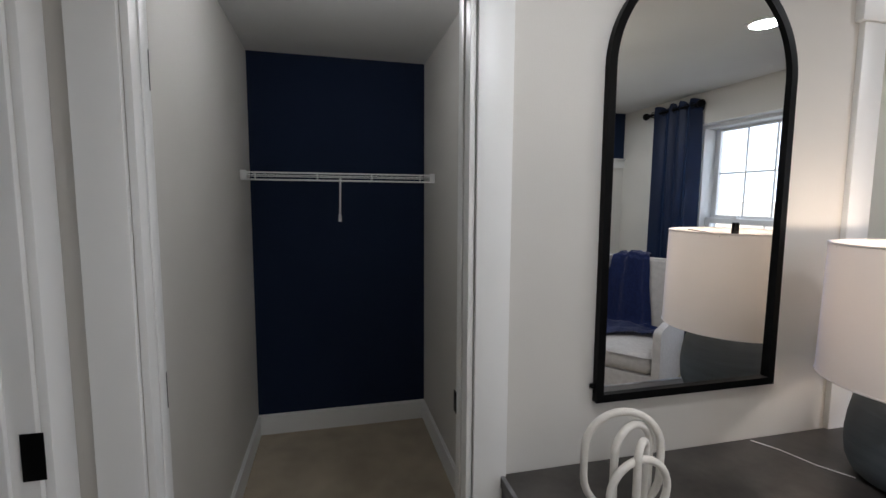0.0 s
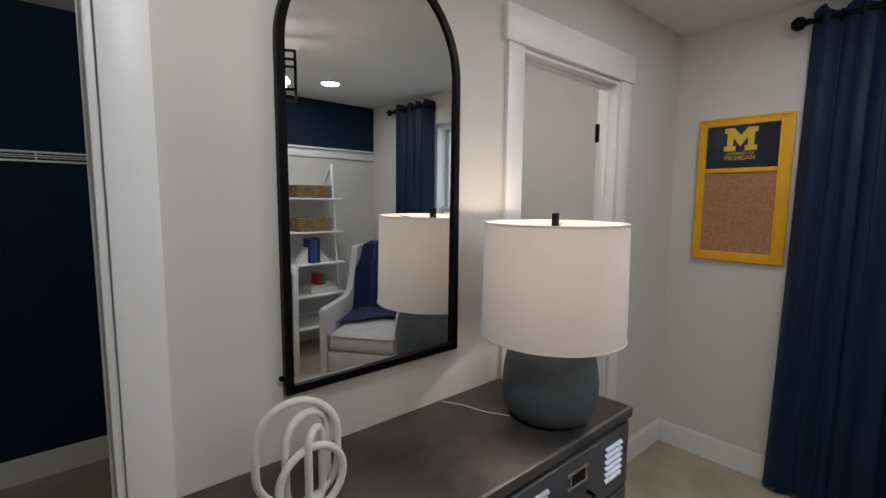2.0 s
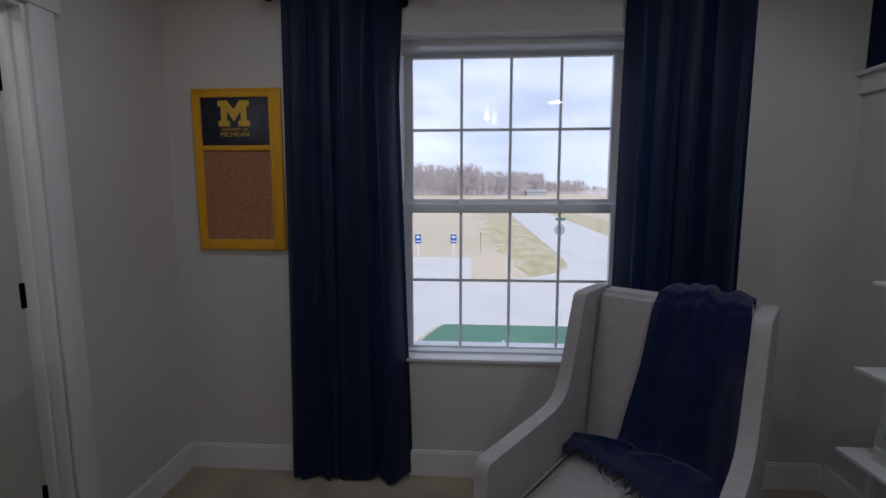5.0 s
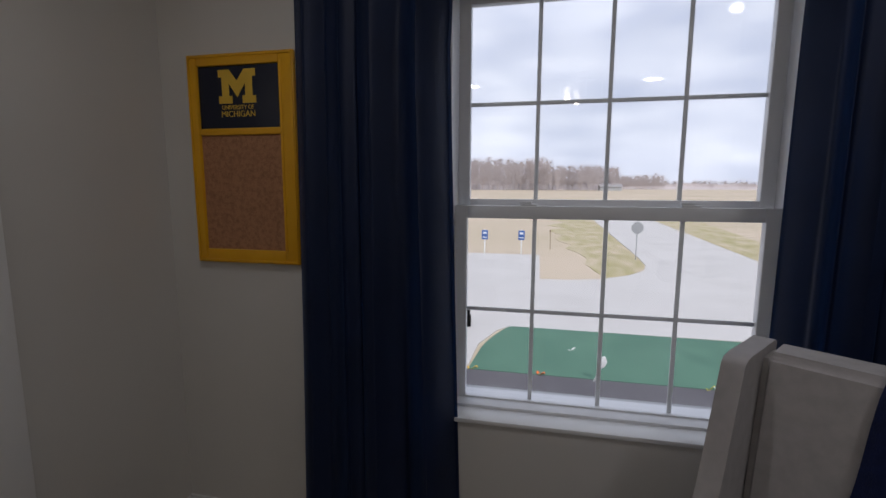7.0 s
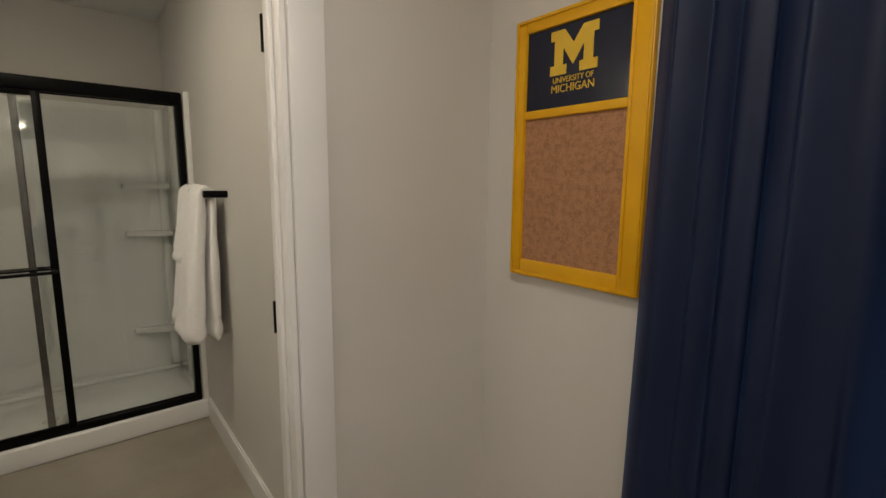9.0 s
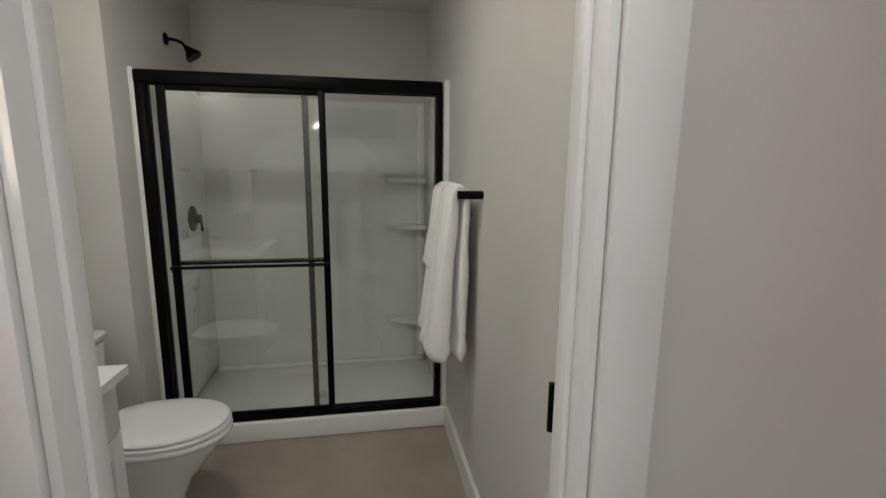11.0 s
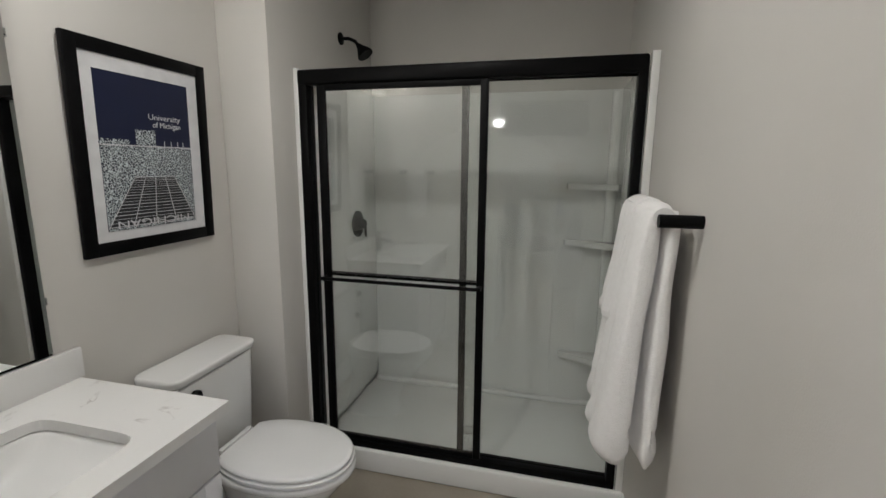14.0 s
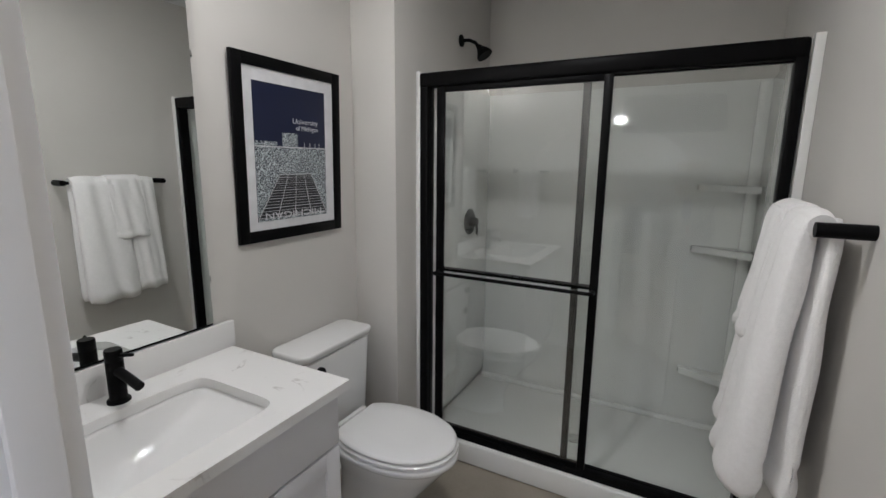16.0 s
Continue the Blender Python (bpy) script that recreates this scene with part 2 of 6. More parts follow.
def glass_material(name, tint, gloss):
    m = bpy.data.materials.new(name)
    m.use_nodes = True
    t = m.node_tree
    t.nodes.remove(t.nodes["Principled BSDF"])
    fr = t.nodes.new("ShaderNodeLayerWeight")
    fr.inputs["Blend"].default_value = 0.5
    pw = t.nodes.new("ShaderNodeMath")
    pw.operation, pw.inputs[1].default_value = "POWER", 4.0
    ma = t.nodes.new("ShaderNodeMath")
    ma.operation, ma.inputs[1].default_value, ma.inputs[2].default_value = "MULTIPLY_ADD", 0.85 - gloss, gloss
    t.links.new(fr.outputs["Facing"], pw.inputs[0])
    t.links.new(pw.outputs[0], ma.inputs[0])
    tr = t.nodes.new("ShaderNodeBsdfTransparent")
    tr.inputs["Color"].default_value = (*tint, 1)
    gl = t.nodes.new("ShaderNodeBsdfGlossy")
    gl.inputs["Roughness"].default_value = 0.0
    mx = t.nodes.new("ShaderNodeMixShader")
    t.links.new(ma.outputs[0], mx.inputs["Fac"])
    t.links.new(tr.outputs[0], mx.inputs[1])
    t.links.new(gl.outputs[0], mx.inputs[2])
    t.links.new(mx.outputs[0], t.nodes["Material Output"].inputs["Surface"])
    return m


def mirror_material():
    m = bpy.data.materials.new("mirror_silver")
    m.use_nodes = True
    b = m.node_tree.nodes["Principled BSDF"]
    b.inputs["Base Color"].default_value = (0.88, 0.90, 0.89, 1)
    b.inputs["Metallic"].default_value, b.inputs["Roughness"].default_value = 1.0, 0.0
    return m


def glow(name, colour, strength):
    m = bpy.data.materials.new(name)
    m.use_nodes = True
    b = m.node_tree.nodes["Principled BSDF"]
    b.inputs["Base Color"].default_value = (0.8, 0.8, 0.8, 1)
    b.inputs["Emission Color"].default_value = (*colour, 1)
    b.inputs["Emission Strength"].default_value = strength
    return m


SHADE = shade_material()
CURTAIN = curtain_material()
WINDOWGLASS = glass_material("window_glass", (0.985, 0.99, 0.99), 0.035)
FIXEDGLASS = glass_material("fixed_shower_glass", (0.955, 0.97, 0.96), 0.05)
SHOWERGLASS = glass_material("shower_glass", (0.965, 0.98, 0.97), 0.135)
MIRROR = mirror_material()
DIFFUSER = glow("lamp_diffuser", (1.0, 0.94, 0.86), 6.0)
BULB = glow("bulb_glass", (1.0, 0.85, 0.65), 9.0)

# ---- shaping ----
ORIGIN = {}


def thing(name, x, y, z, label, category, group="", kind=""):
    ob = new(name)
    ob.empty_display_size = 0.1
    ob.location = (x, y, z)
    ORIGIN[ob] = Vector((x, y, z))
    return tagged(ob, label, category, group, kind)


def finish(name, bm, material, smooth=40):
    me = bpy.data.meshes.new(name)
    bmesh.ops.recalc_face_normals(bm, faces=bm.faces)
    bm.to_mesh(me)
    bm.free()
    me.materials.append(material)
    if smooth:
        for p in me.polygons:
            p.use_smooth = True
        me.set_sharp_from_angle(angle=radians(smooth))
    return me


def part(name, bm, material, parent, label="", smooth=40):
    """One mesh, given in world places, under a thing or a part."""
    base = ORIGIN[parent]
    bmesh.ops.translate(bm, verts=bm.verts, vec=-base)
    ob = new(name, finish(name, bm, material, smooth))
    ob.parent = parent
    ORIGIN[ob] = base
    return tagged(ob, label)


def solo(name, bm, material, label, category, kind="", group="", smooth=40):
    ob = new(name, finish(name, bm, material, smooth))
    ORIGIN[ob] = Vector((0, 0, 0))
    return tagged(ob, label, category, group, kind)


def local_part(name, bm, material, parent, label="", smooth=40):
    """One mesh, given in the thing's own places."""
    ob = new(name, finish(name, bm, material, smooth))
    ob.parent = parent
    ORIGIN[ob] = ORIGIN[parent]
    return tagged(ob, label)


def box(x0, y0, z0, x1, y1, z1, bevel=0.0, bm=None, seg=2):
    one = bmesh.new()
    bmesh.ops.create_cube(one, size=1)
    lo, hi = Vector((min(x0, x1), min(y0, y1), min(z0, z1))), Vector((max(x0, x1), max(y0, y1), max(z0, z1)))
    for v in one.verts:
        v.co = Vector([(lo[i] + hi[i]) / 2 + v.co[i] * (hi[i] - lo[i]) for i in range(3)])
    if bevel:
        bmesh.ops.bevel(one, geom=one.edges[:], offset=bevel, segments=seg, affect="EDGES", profile=0.5, clamp_overlap=True)
    return join(bm, one)


def join(bm, one):
    if bm is None:
        return one
    me = bpy.data.meshes.new("tmp")
    one.to_mesh(me)
    one.free()
    bm.from_mesh(me)
    bpy.data.meshes.remove(me)
    return bm


def turned(profile, x, y, z, seg=48, axis="z", bm=None):
    """A turned shape from (radius, height) pairs about an axis through the place."""
    one = bmesh.new()
    rings = []
    for r, h in profile:
        ring = []
        for i in range(seg):
            a = 2 * math.pi * i / seg
            p = (r * math.cos(a), r * math.sin(a), h)
            p = {"z": p, "x": (h, p[0], p[1]), "y": (p[0], h, p[1])}[axis]
            ring.append(one.verts.new((x + p[0], y + p[1], z + p[2])))
        rings.append(ring)
    for a, b in zip(rings, rings[1:]):
        for i in range(seg):
            one.faces.new((a[i], a[(i + 1) % seg], b[(i + 1) % seg], b[i]))
    if profile[0][0] > 1e-5:
        one.faces.new(rings[0])
    if profile[-1][0] > 1e-5:
        one.faces.new(rings[-1])
    bmesh.ops.remove_doubles(one, verts=one.verts, dist=1e-6)
    return join(bm, one)


def tube(points, r, seg=10, closed=False, bm=None, caps=True):
    """A round bar along points; r may be a list."""
    one = bmesh.new()
    pts = [Vector(p) for p in points]
    n = len(pts)
    rs = r if isinstance(r, (list, tuple)) else [r] * n
    rings, side = [], None
    for i, p in enumerate(pts):
        a = pts[(i - 1) % n] if closed or i else p
        b = pts[(i + 1) % n] if closed or i < n - 1 else p
        d = (b - a).normalized()
        if side is None:
            side = d.orthogonal().normalized()
        side = (side - d * side.dot(d)).normalized()
        up = d.cross(side)
        rings.append([one.verts.new(p + rs[i] * (math.cos(2 * math.pi * k / seg) * side + math.sin(2 * math.pi * k / seg) * up)) for k in range(seg)])
    pairs = list(zip(rings, rings[1:])) + ([(rings[-1], rings[0])] if closed else [])
    for a, b in pairs:
        for k in range(seg):
            one.faces.new((a[k], a[(k + 1) % seg], b[(k + 1) % seg], b[k]))
    if caps and not closed:
        one.faces.new(rings[0])
        one.faces.new(rings[-1])
    return join(bm, one)


def prism(outline, axis, lo, hi, bm=None, bevel=0.0):
    """An outline of 2D points pushed along an axis from lo to hi."""
    one = bmesh.new()
    place = {"x": lambda p, h: (h, p[0], p[1]), "y": lambda p, h: (p[0], h, p[1]), "z": lambda p, h: (p[0], p[1], h)}[axis]
    a = [one.verts.new(place(p, lo)) for p in outline]
    b = [one.verts.new(place(p, hi)) for p in outline]
    one.faces.new(a)
    one.faces.new(b)
    n = len(outline)
    for i in range(n):
        one.faces.new((a[i], a[(i + 1) % n], b[(i + 1) % n], b[i]))
    if bevel:
        bmesh.ops.bevel(one, geom=one.edges[:], offset=bevel, segments=2, affect="EDGES", profile=0.5, clamp_overlap=True)
    return join(bm, one)


def sheet(nu, nv, place, thick=0.0, bm=None):
    """A grid surface; place(u, v) gives a point for u, v from 0 to 1. thick: pushed along the normals."""
    one = bmesh.new()
    g = [[one.verts.new(place(i / nu, j / nv)) for j in range(nv + 1)] for i in range(nu + 1)]
    for i in range(nu):
        for j in range(nv):
            one.faces.new((g[i][j], g[i + 1][j], g[i + 1][j + 1], g[i][j + 1]))
    if thick:
        bmesh.ops.recalc_face_normals(one, faces=one.faces)
        bmesh.ops.solidify(one, geom=one.faces[:], thickness=thick)
    return join(bm, one)


def letters(text, size, m, material, parent, extrude=0.0008, name="lettering", align="CENTER", squeeze=1.0):
    """Words in the built-in font as a mesh under a thing, at the pose m in the world."""
    cu = bpy.data.curves.new("words", "FONT")
    cu.body, cu.size, cu.align_x, cu.align_y, cu.extrude = text, size, align, "CENTER", extrude
    tmp = bpy.data.objects.new("words", cu)
    me = bpy.data.meshes.new_from_object(tmp)
    bpy.data.objects.remove(tmp)
    me.transform(m @ Matrix.Diagonal((squeeze, 1, 1, 1)))
    me.transform(Matrix.Translation(-ORIGIN[parent]))
    me.materials.clear()
    me.materials.append(material)
    ob = new(name, me)
    ob.parent = parent
    return ob


# ---- structure ----
N, W, S, E = 1.503, 0.0, -1.70, 3.635
NB = 1.597                                  # back of the north wall
CL0, CL1 = 0.145, 0.899                     # closet doorway
BD0, BD1 = 2.209, 2.943                      # bath doorway
HEAD = 2.066
WY0, WY1, WZ0, WZ1 = -0.76, 0.41, 0.614, 2.180   # window opening
BW, BE, BN = 1.29, 3.065, 4.25              # bath walls
COL_X, COL_Y = 1.533, 3.170
SHOWER_Y = 3.37

bm = box(-0.12, N, 0, CL0, NB, BATH_CEIL + 0.02)
box(CL0, N, HEAD, CL1, NB, BATH_CEIL + 0.02, bm=bm)
box(CL1, N, 0, BD0, NB, BATH_CEIL + 0.02, bm=bm)
box(BD0, N, HEAD, BD1, NB, BATH_CEIL + 0.02, bm=bm)
box(BD1, N, 0, E, NB, BATH_CEIL + 0.02, bm=bm)
solo("wall_north", bm, WALL, "warm white painted wall with two cased doorways", "wall", "structure", smooth=0)
bm = box(E, S - 0.12, -0.3, E + 0.24, WY0, CEIL + 0.2)
box(E, WY1, -0.3, E + 0.24, NB + 0.1, CEIL + 0.2, bm=bm)
box(E, WY0, -0.3, E + 0.24, WY1, WZ0, bm=bm)
box(E, WY0, WZ1, E + 0.24, WY1, CEIL + 0.2, bm=bm)
solo("wall_east", bm, WALL, "warm white painted wall with the window", "wall", "structure", smooth=0)
bm = box(-0.12, S - 0.12, 0, E, S, 1.90)
solo("wall_south", bm, WALL, "warm white painted wall below a navy band", "wall", "structure", smooth=0)
bm = box(-0.12, S - 0.12, 1.90, E, S, CEIL)
solo("wall_south_upper", bm, NAVY, "navy painted band of wall above a white rail", "wall", "structure", smooth=0)
bm = box(-0.12, S, 0, 0, 0.55, CEIL)
box(-0.12, 0.55, HEAD, 0, 1.40, CEIL, bm=bm)
box(-0.12, 1.40, 0, 0, N, CEIL, bm=bm)
solo("wall_west", bm, WALL, "warm white painted wall with the entry doorway", "wall", "structure", smooth=0)
bm = box(-1.4, -0.6, 0, -1.28, 2.6, CEIL)
box(-1.28, -0.72, 0, -0.12, -0.6, CEIL, bm=bm)
box(-1.28, 2.6, 0, -0.12, 2.72, CEIL, bm=bm)
box(-0.12, NB, 0, -0.035, 2.6, CEIL, bm=bm)
solo("wall_hall", bm, WALL, "plain warm white hall walls outside the room", "wall", "structure", smooth=0)
# closet
bm = box(-0.035, NB, 0, 0.065, 3.467, CEIL)
solo("wall_closet_west", bm, WALL, "plain grey-white closet side wall", "wall", "structure", smooth=0)
bm = box(1.17, NB, 0, BW, 3.467, BATH_CEIL + 0.02)
box(1.17, 3.467, 0, BW, BN + 0.12, BATH_CEIL + 0.02, bm=bm)
solo("wall_bath_west", bm, WALL, "warm white wall between closet and bathroom", "wall", "structure", smooth=0)
solo("wall_closet_back", box(-0.035, 3.467, 0, 1.17, 3.567, CEIL), NAVY, "navy painted closet back wall", "wall", "structure", smooth=0)
# bath
bm = box(BE, NB, 0, BE + 0.12, BN + 0.12, BATH_CEIL + 0.02)
solo("wall_bath_east", bm, WALL, "warm white bathroom wall behind the towels", "wall", "structure", smooth=0)
solo("wall_bath_north", box(BW, BN, 0, BE, BN + 0.12, BATH_CEIL + 0.02), WALL, "warm white wall above the shower", "wall", "structure", smooth=0)
solo("wall_shower_pier", box(BW, COL_Y, 0, COL_X, BN, BATH_CEIL + 0.02, 0.004), WALL, "warm white wall pier beside the shower", "wall", "structure", smooth=30)
bm = box(-1.4, S - 0.12, CEIL, E, N + 0.04, CEIL + 0.25)
box(-1.4, N + 0.04, CEIL, 1.23, BN + 0.12, CEIL + 0.25, bm=bm)
box(BE + 0.11, N + 0.04, CEIL, E, BN + 0.12, CEIL + 0.25, bm=bm)
solo("ceiling", bm, CEILING, "white painted ceiling", "ceiling", "structure", smooth=0)
solo("ceiling_bath", box(1.20, N + 0.02, BATH_CEIL, BE + 0.14, BN + 0.14, BATH_CEIL + 0.10), CEILING, "white painted bathroom ceiling", "ceiling", "structure", smooth=0)
bm = box(-1.4, S - 0.12, -0.15, E, NB - 0.06, 0.0)
box(-1.4, NB - 0.06, -0.15, 1.23, 3.567, 0.0, bm=bm)
solo("floor", bm, CARPET, "beige cut pile carpet", "carpet", "structure", smooth=0)
solo("floor_bath", box(1.23, NB - 0.06, -0.15, BE + 0.12, BN + 0.12, 0.0), BATHFLOOR, "taupe stone look bathroom floor", "floor", "structure", smooth=0)


def casing(prefix, x0, x1, face, out, label):
    """Flat boards, jambs and stops round a doorway in a wall along x; out: -1 where the face looks to -y."""
    bm = box(x0 - 0.095, face, 0, x0 - 0.003, face + out * 0.018, HEAD + 0.004, 0.002)
    box(x1 + 0.003, face, 0, x1 + 0.095, face + out * 0.018, HEAD + 0.004, 0.002, bm=bm)
    box(x0 - 0.115, face, HEAD + 0.004, x1 + 0.115, face + out * 0.026, HEAD + 0.132, 0.002, bm=bm)
    return solo(prefix, bm, TRIM, label, "door trim", "structure", smooth=30)


def jamb(prefix, x0, x1, stop=0.012):
    t = 0.014
    bm = box(x0 - 0.001, N - 0.004, 0, x0 + t, NB + 0.004, HEAD, 0.001)
    box(x1 - t, N - 0.004, 0, x1 + 0.001, NB + 0.004, HEAD, 0.001, bm=bm)
    box(x0 + t, N - 0.004, HEAD - t, x1 - t, NB + 0.004, HEAD + 0.001, 0.001, bm=bm)
    box(x0 + t, N + 0.040, 0, x0 + t + stop, N + 0.078, HEAD - t, 0.003, bm=bm)
    box(x1 - t - stop, N + 0.040, 0, x1 - t, N + 0.078, HEAD - t, 0.003, bm=bm)
    box(x0 + t + stop, N + 0.040, HEAD - t - stop, x1 - t - stop, N + 0.078, HEAD - t, 0.003, bm=bm)
    return solo(prefix, bm, TRIM, "white painted door jamb with stops", "door jamb", "structure", smooth=30)


casing("trim_closet_door", CL0, CL1, N, -1, "white flat door casing with a tall head board")
jamb("trim_closet_jamb", CL0, CL1, 0.005)
casing("trim_bath_door", BD0, BD1, N, -1, "white flat door casing with a tall head board")
jamb("trim_bath_jamb", BD0, BD1)
bm = box(BD1 + 0.006, NB, 0, BD1 + 0.075, NB + 0.018, HEAD + 0.07, 0.002)
solo("trim_bath_door_inside", bm, TRIM, "white casing on the bathroom side", "door trim", "structure", smooth=30)
# entry doorway in the west wall
bm = box(0, 1.406, 0, 0.018, 1.488, HEAD + 0.004, 0.002)
box(0, 0.455, 0, 0.018, 0.544, HEAD + 0.004, 0.002, bm=bm)
box(0, 0.435, HEAD + 0.004, 0.026, 1.488, HEAD + 0.132, 0.002, bm=bm)
box(-0.124, 1.386, 0, 0.004, 1.401, HEAD, 0.001, bm=bm)
box(-0.124, 0.549, 0, 0.004, 0.564, HEAD, 0.001, bm=bm)
box(-0.124, 0.564, HEAD - 0.014, 0.004, 1.386, HEAD + 0.001, 0.001, bm=bm)
box(-0.078, 1.374, 0, -0.04, 1.386, HEAD - 0.014, 0.003, bm=bm)
solo("trim_entry_door", bm, TRIM, "white flat casing and jamb of the entry doorway", "door trim", "structure", smooth=30)


def skirting(name, runs, h, t):
    """Boards with an eased top; a run is x0, y0, x1, y1 along a wall, nx, ny its side into the room."""
    bm = None
    for x0, y0, x1, y1, nx, ny in runs:
        bm = box(x0, y0, 0.0, x1 + nx * t, y1 + ny * t, h - 0.012, 0.0, bm)
        box(x0, y0, h - 0.012, x1 + nx * t * 0.6, y1 + ny * t * 0.6, h, 0.002, bm)
    return solo(name, bm, TRIM, "white painted baseboard", "baseboard", "structure", smooth=30)


skirting("baseboard", [
    (CL1 + 0.095, N, BD0 - 0.095, N, 0, -1), (BD1 + 0.095, N, E - 0.014, N, 0, -1),
    (E, S + 0.014, E, N, -1, 0), (0.0, S, E - 0.014, S, 0, 1), (0.0, S + 0.014, 0.0, 0.45, 1, 0)], 0.135, 0.014)
skirting("baseboard_closet", [(0.065, NB, 0.065, 3.453, 1, 0), (1.17, NB, 1.17, 3.453, -1, 0), (0.065, 3.467, 1.17, 3.467, 0, -1)], 0.135, 0.014)
skirting("baseboard_bath", [(BE, NB, BE, SHOWER_Y - 0.05, -1, 0), (BW, 2.45, BW, COL_Y - 0.014, 1, 0), (BW, COL_Y, COL_X, COL_Y, 0, -1), (BD1 + 0.08, NB, BE - 0.014, NB, 0, 1)], 0.135, 0.014)
bm = box(0.0, S, 1.875, E, S + 0.02, 1.955, 0.003)
box(0.0, S, 1.955, E, S + 0.045, 1.972, 0.003, bm=bm)
solo("trim_rail", bm, TRIM, "white picture rail below the navy band", "rail", "structure", smooth=30)

# ---- window ----
def window_unit():
    win = thing("window_1", 3.8, -0.175, WZ0, "white vinyl double hung window with grids between panes", "window", kind="structure")
    x0, x1 = 3.72, 3.875
    def ring(y0, z0, y1, z1, xa, xb, w, wb=None):
        wb = wb or w
        b = box(xa, y0, z0, xb, y0 + w, z1, 0.003)
        box(xa, y1 - w, z0, xb, y1, z1, 0.003, bm=b)
        box(xa, y0 + w, z0, xb, y1 - w, z0 + wb, 0.003, bm=b)
        box(xa, y0 + w, z1 - w, xb, y1 - w, z1, 0.003, bm=b)
        return b
    part("window_frame", ring(WY0, WZ0, WY1, WZ1, x0, x1, 0.035, 0.020), VINYL, win)
    gy0, gy1 = -0.677, 0.327
    def sash(name, xa, xb, z0, z1, gz0, gz1):
        b = box(xa, gy0 - 0.045, z0, xb, gy0, z1, 0.003)
        box(xa, gy1, z0, xb, gy1 + 0.045, z1, 0.003, bm=b)
        box(xa, gy0, z0, xb, gy1, gz0, 0.003, bm=b)
        box(xa, gy0, gz1, xb, gy1, z1, 0.003, bm=b)
        s = part(name, b, VINYL, win)
        xm = (xa + xb) / 2
        for i in (1, 2, 3):
            y = gy0 + (gy1 - gy0) * i / 4
            part("grid_bar", box(xm - 0.003, y - 0.0075, gz0, xm + 0.003, y + 0.0075, gz1, 0.001), VINYL, s)
        zm = (gz0 + gz1) / 2
        part("grid_bar", box(xm - 0.0026, gy0, zm - 0.0075, xm + 0.0026, gy1, zm + 0.0075, 0.001), VINYL, s)
        for dx in (0.011,):
            p = part("pane", box(xm - dx - 0.001, gy0 - 0.004, gz0 - 0.004, xm - dx + 0.001, gy1 + 0.004, gz1 + 0.004), WINDOWGLASS, s, "clear glass pane", 0)
            p.visible_shadow = False
        return s
    sash("upper_sash", 3.838, 3.872, 1.372, 2.146, 1.415, 2.124)
    low = sash("lower_sash", 3.778, 3.812, WZ0 + 0.008, 1.392, 0.641, 1.345)
    for y in (-0.45, 0.10):
        b = box(3.782, y - 0.03, 1.392, 3.81, y + 0.03, 1.400, 0.002)
        box(3.786, y - 0.012, 1.400, 3.80, y + 0.035, 1.410, 0.003, bm=b)
        part("sash_lock", b, VINYL, low)
    part("reveal", box(E - 0.001, WY0 + 0.001, WZ1 - 0.007, x0 + 0.002, WY1 - 0.001, WZ1 - 0.001, 0.001), TRIM, win)
    for y, d in ((WY0, 1), (WY1, -1)):
        part("reveal", box(E - 0.001, y + d * 0.001, WZ0 + 0.012, x0 + 0.002, y + d * 0.007, WZ1 - 0.008, 0.001), TRIM, win)
    part("window_sill", box(E - 0.012, WY0 - 0.02, WZ0 - 0.006, x0, WY1 + 0.02, WZ0 + 0.010, 0.003), TRIM, win)
    return win


window_unit()


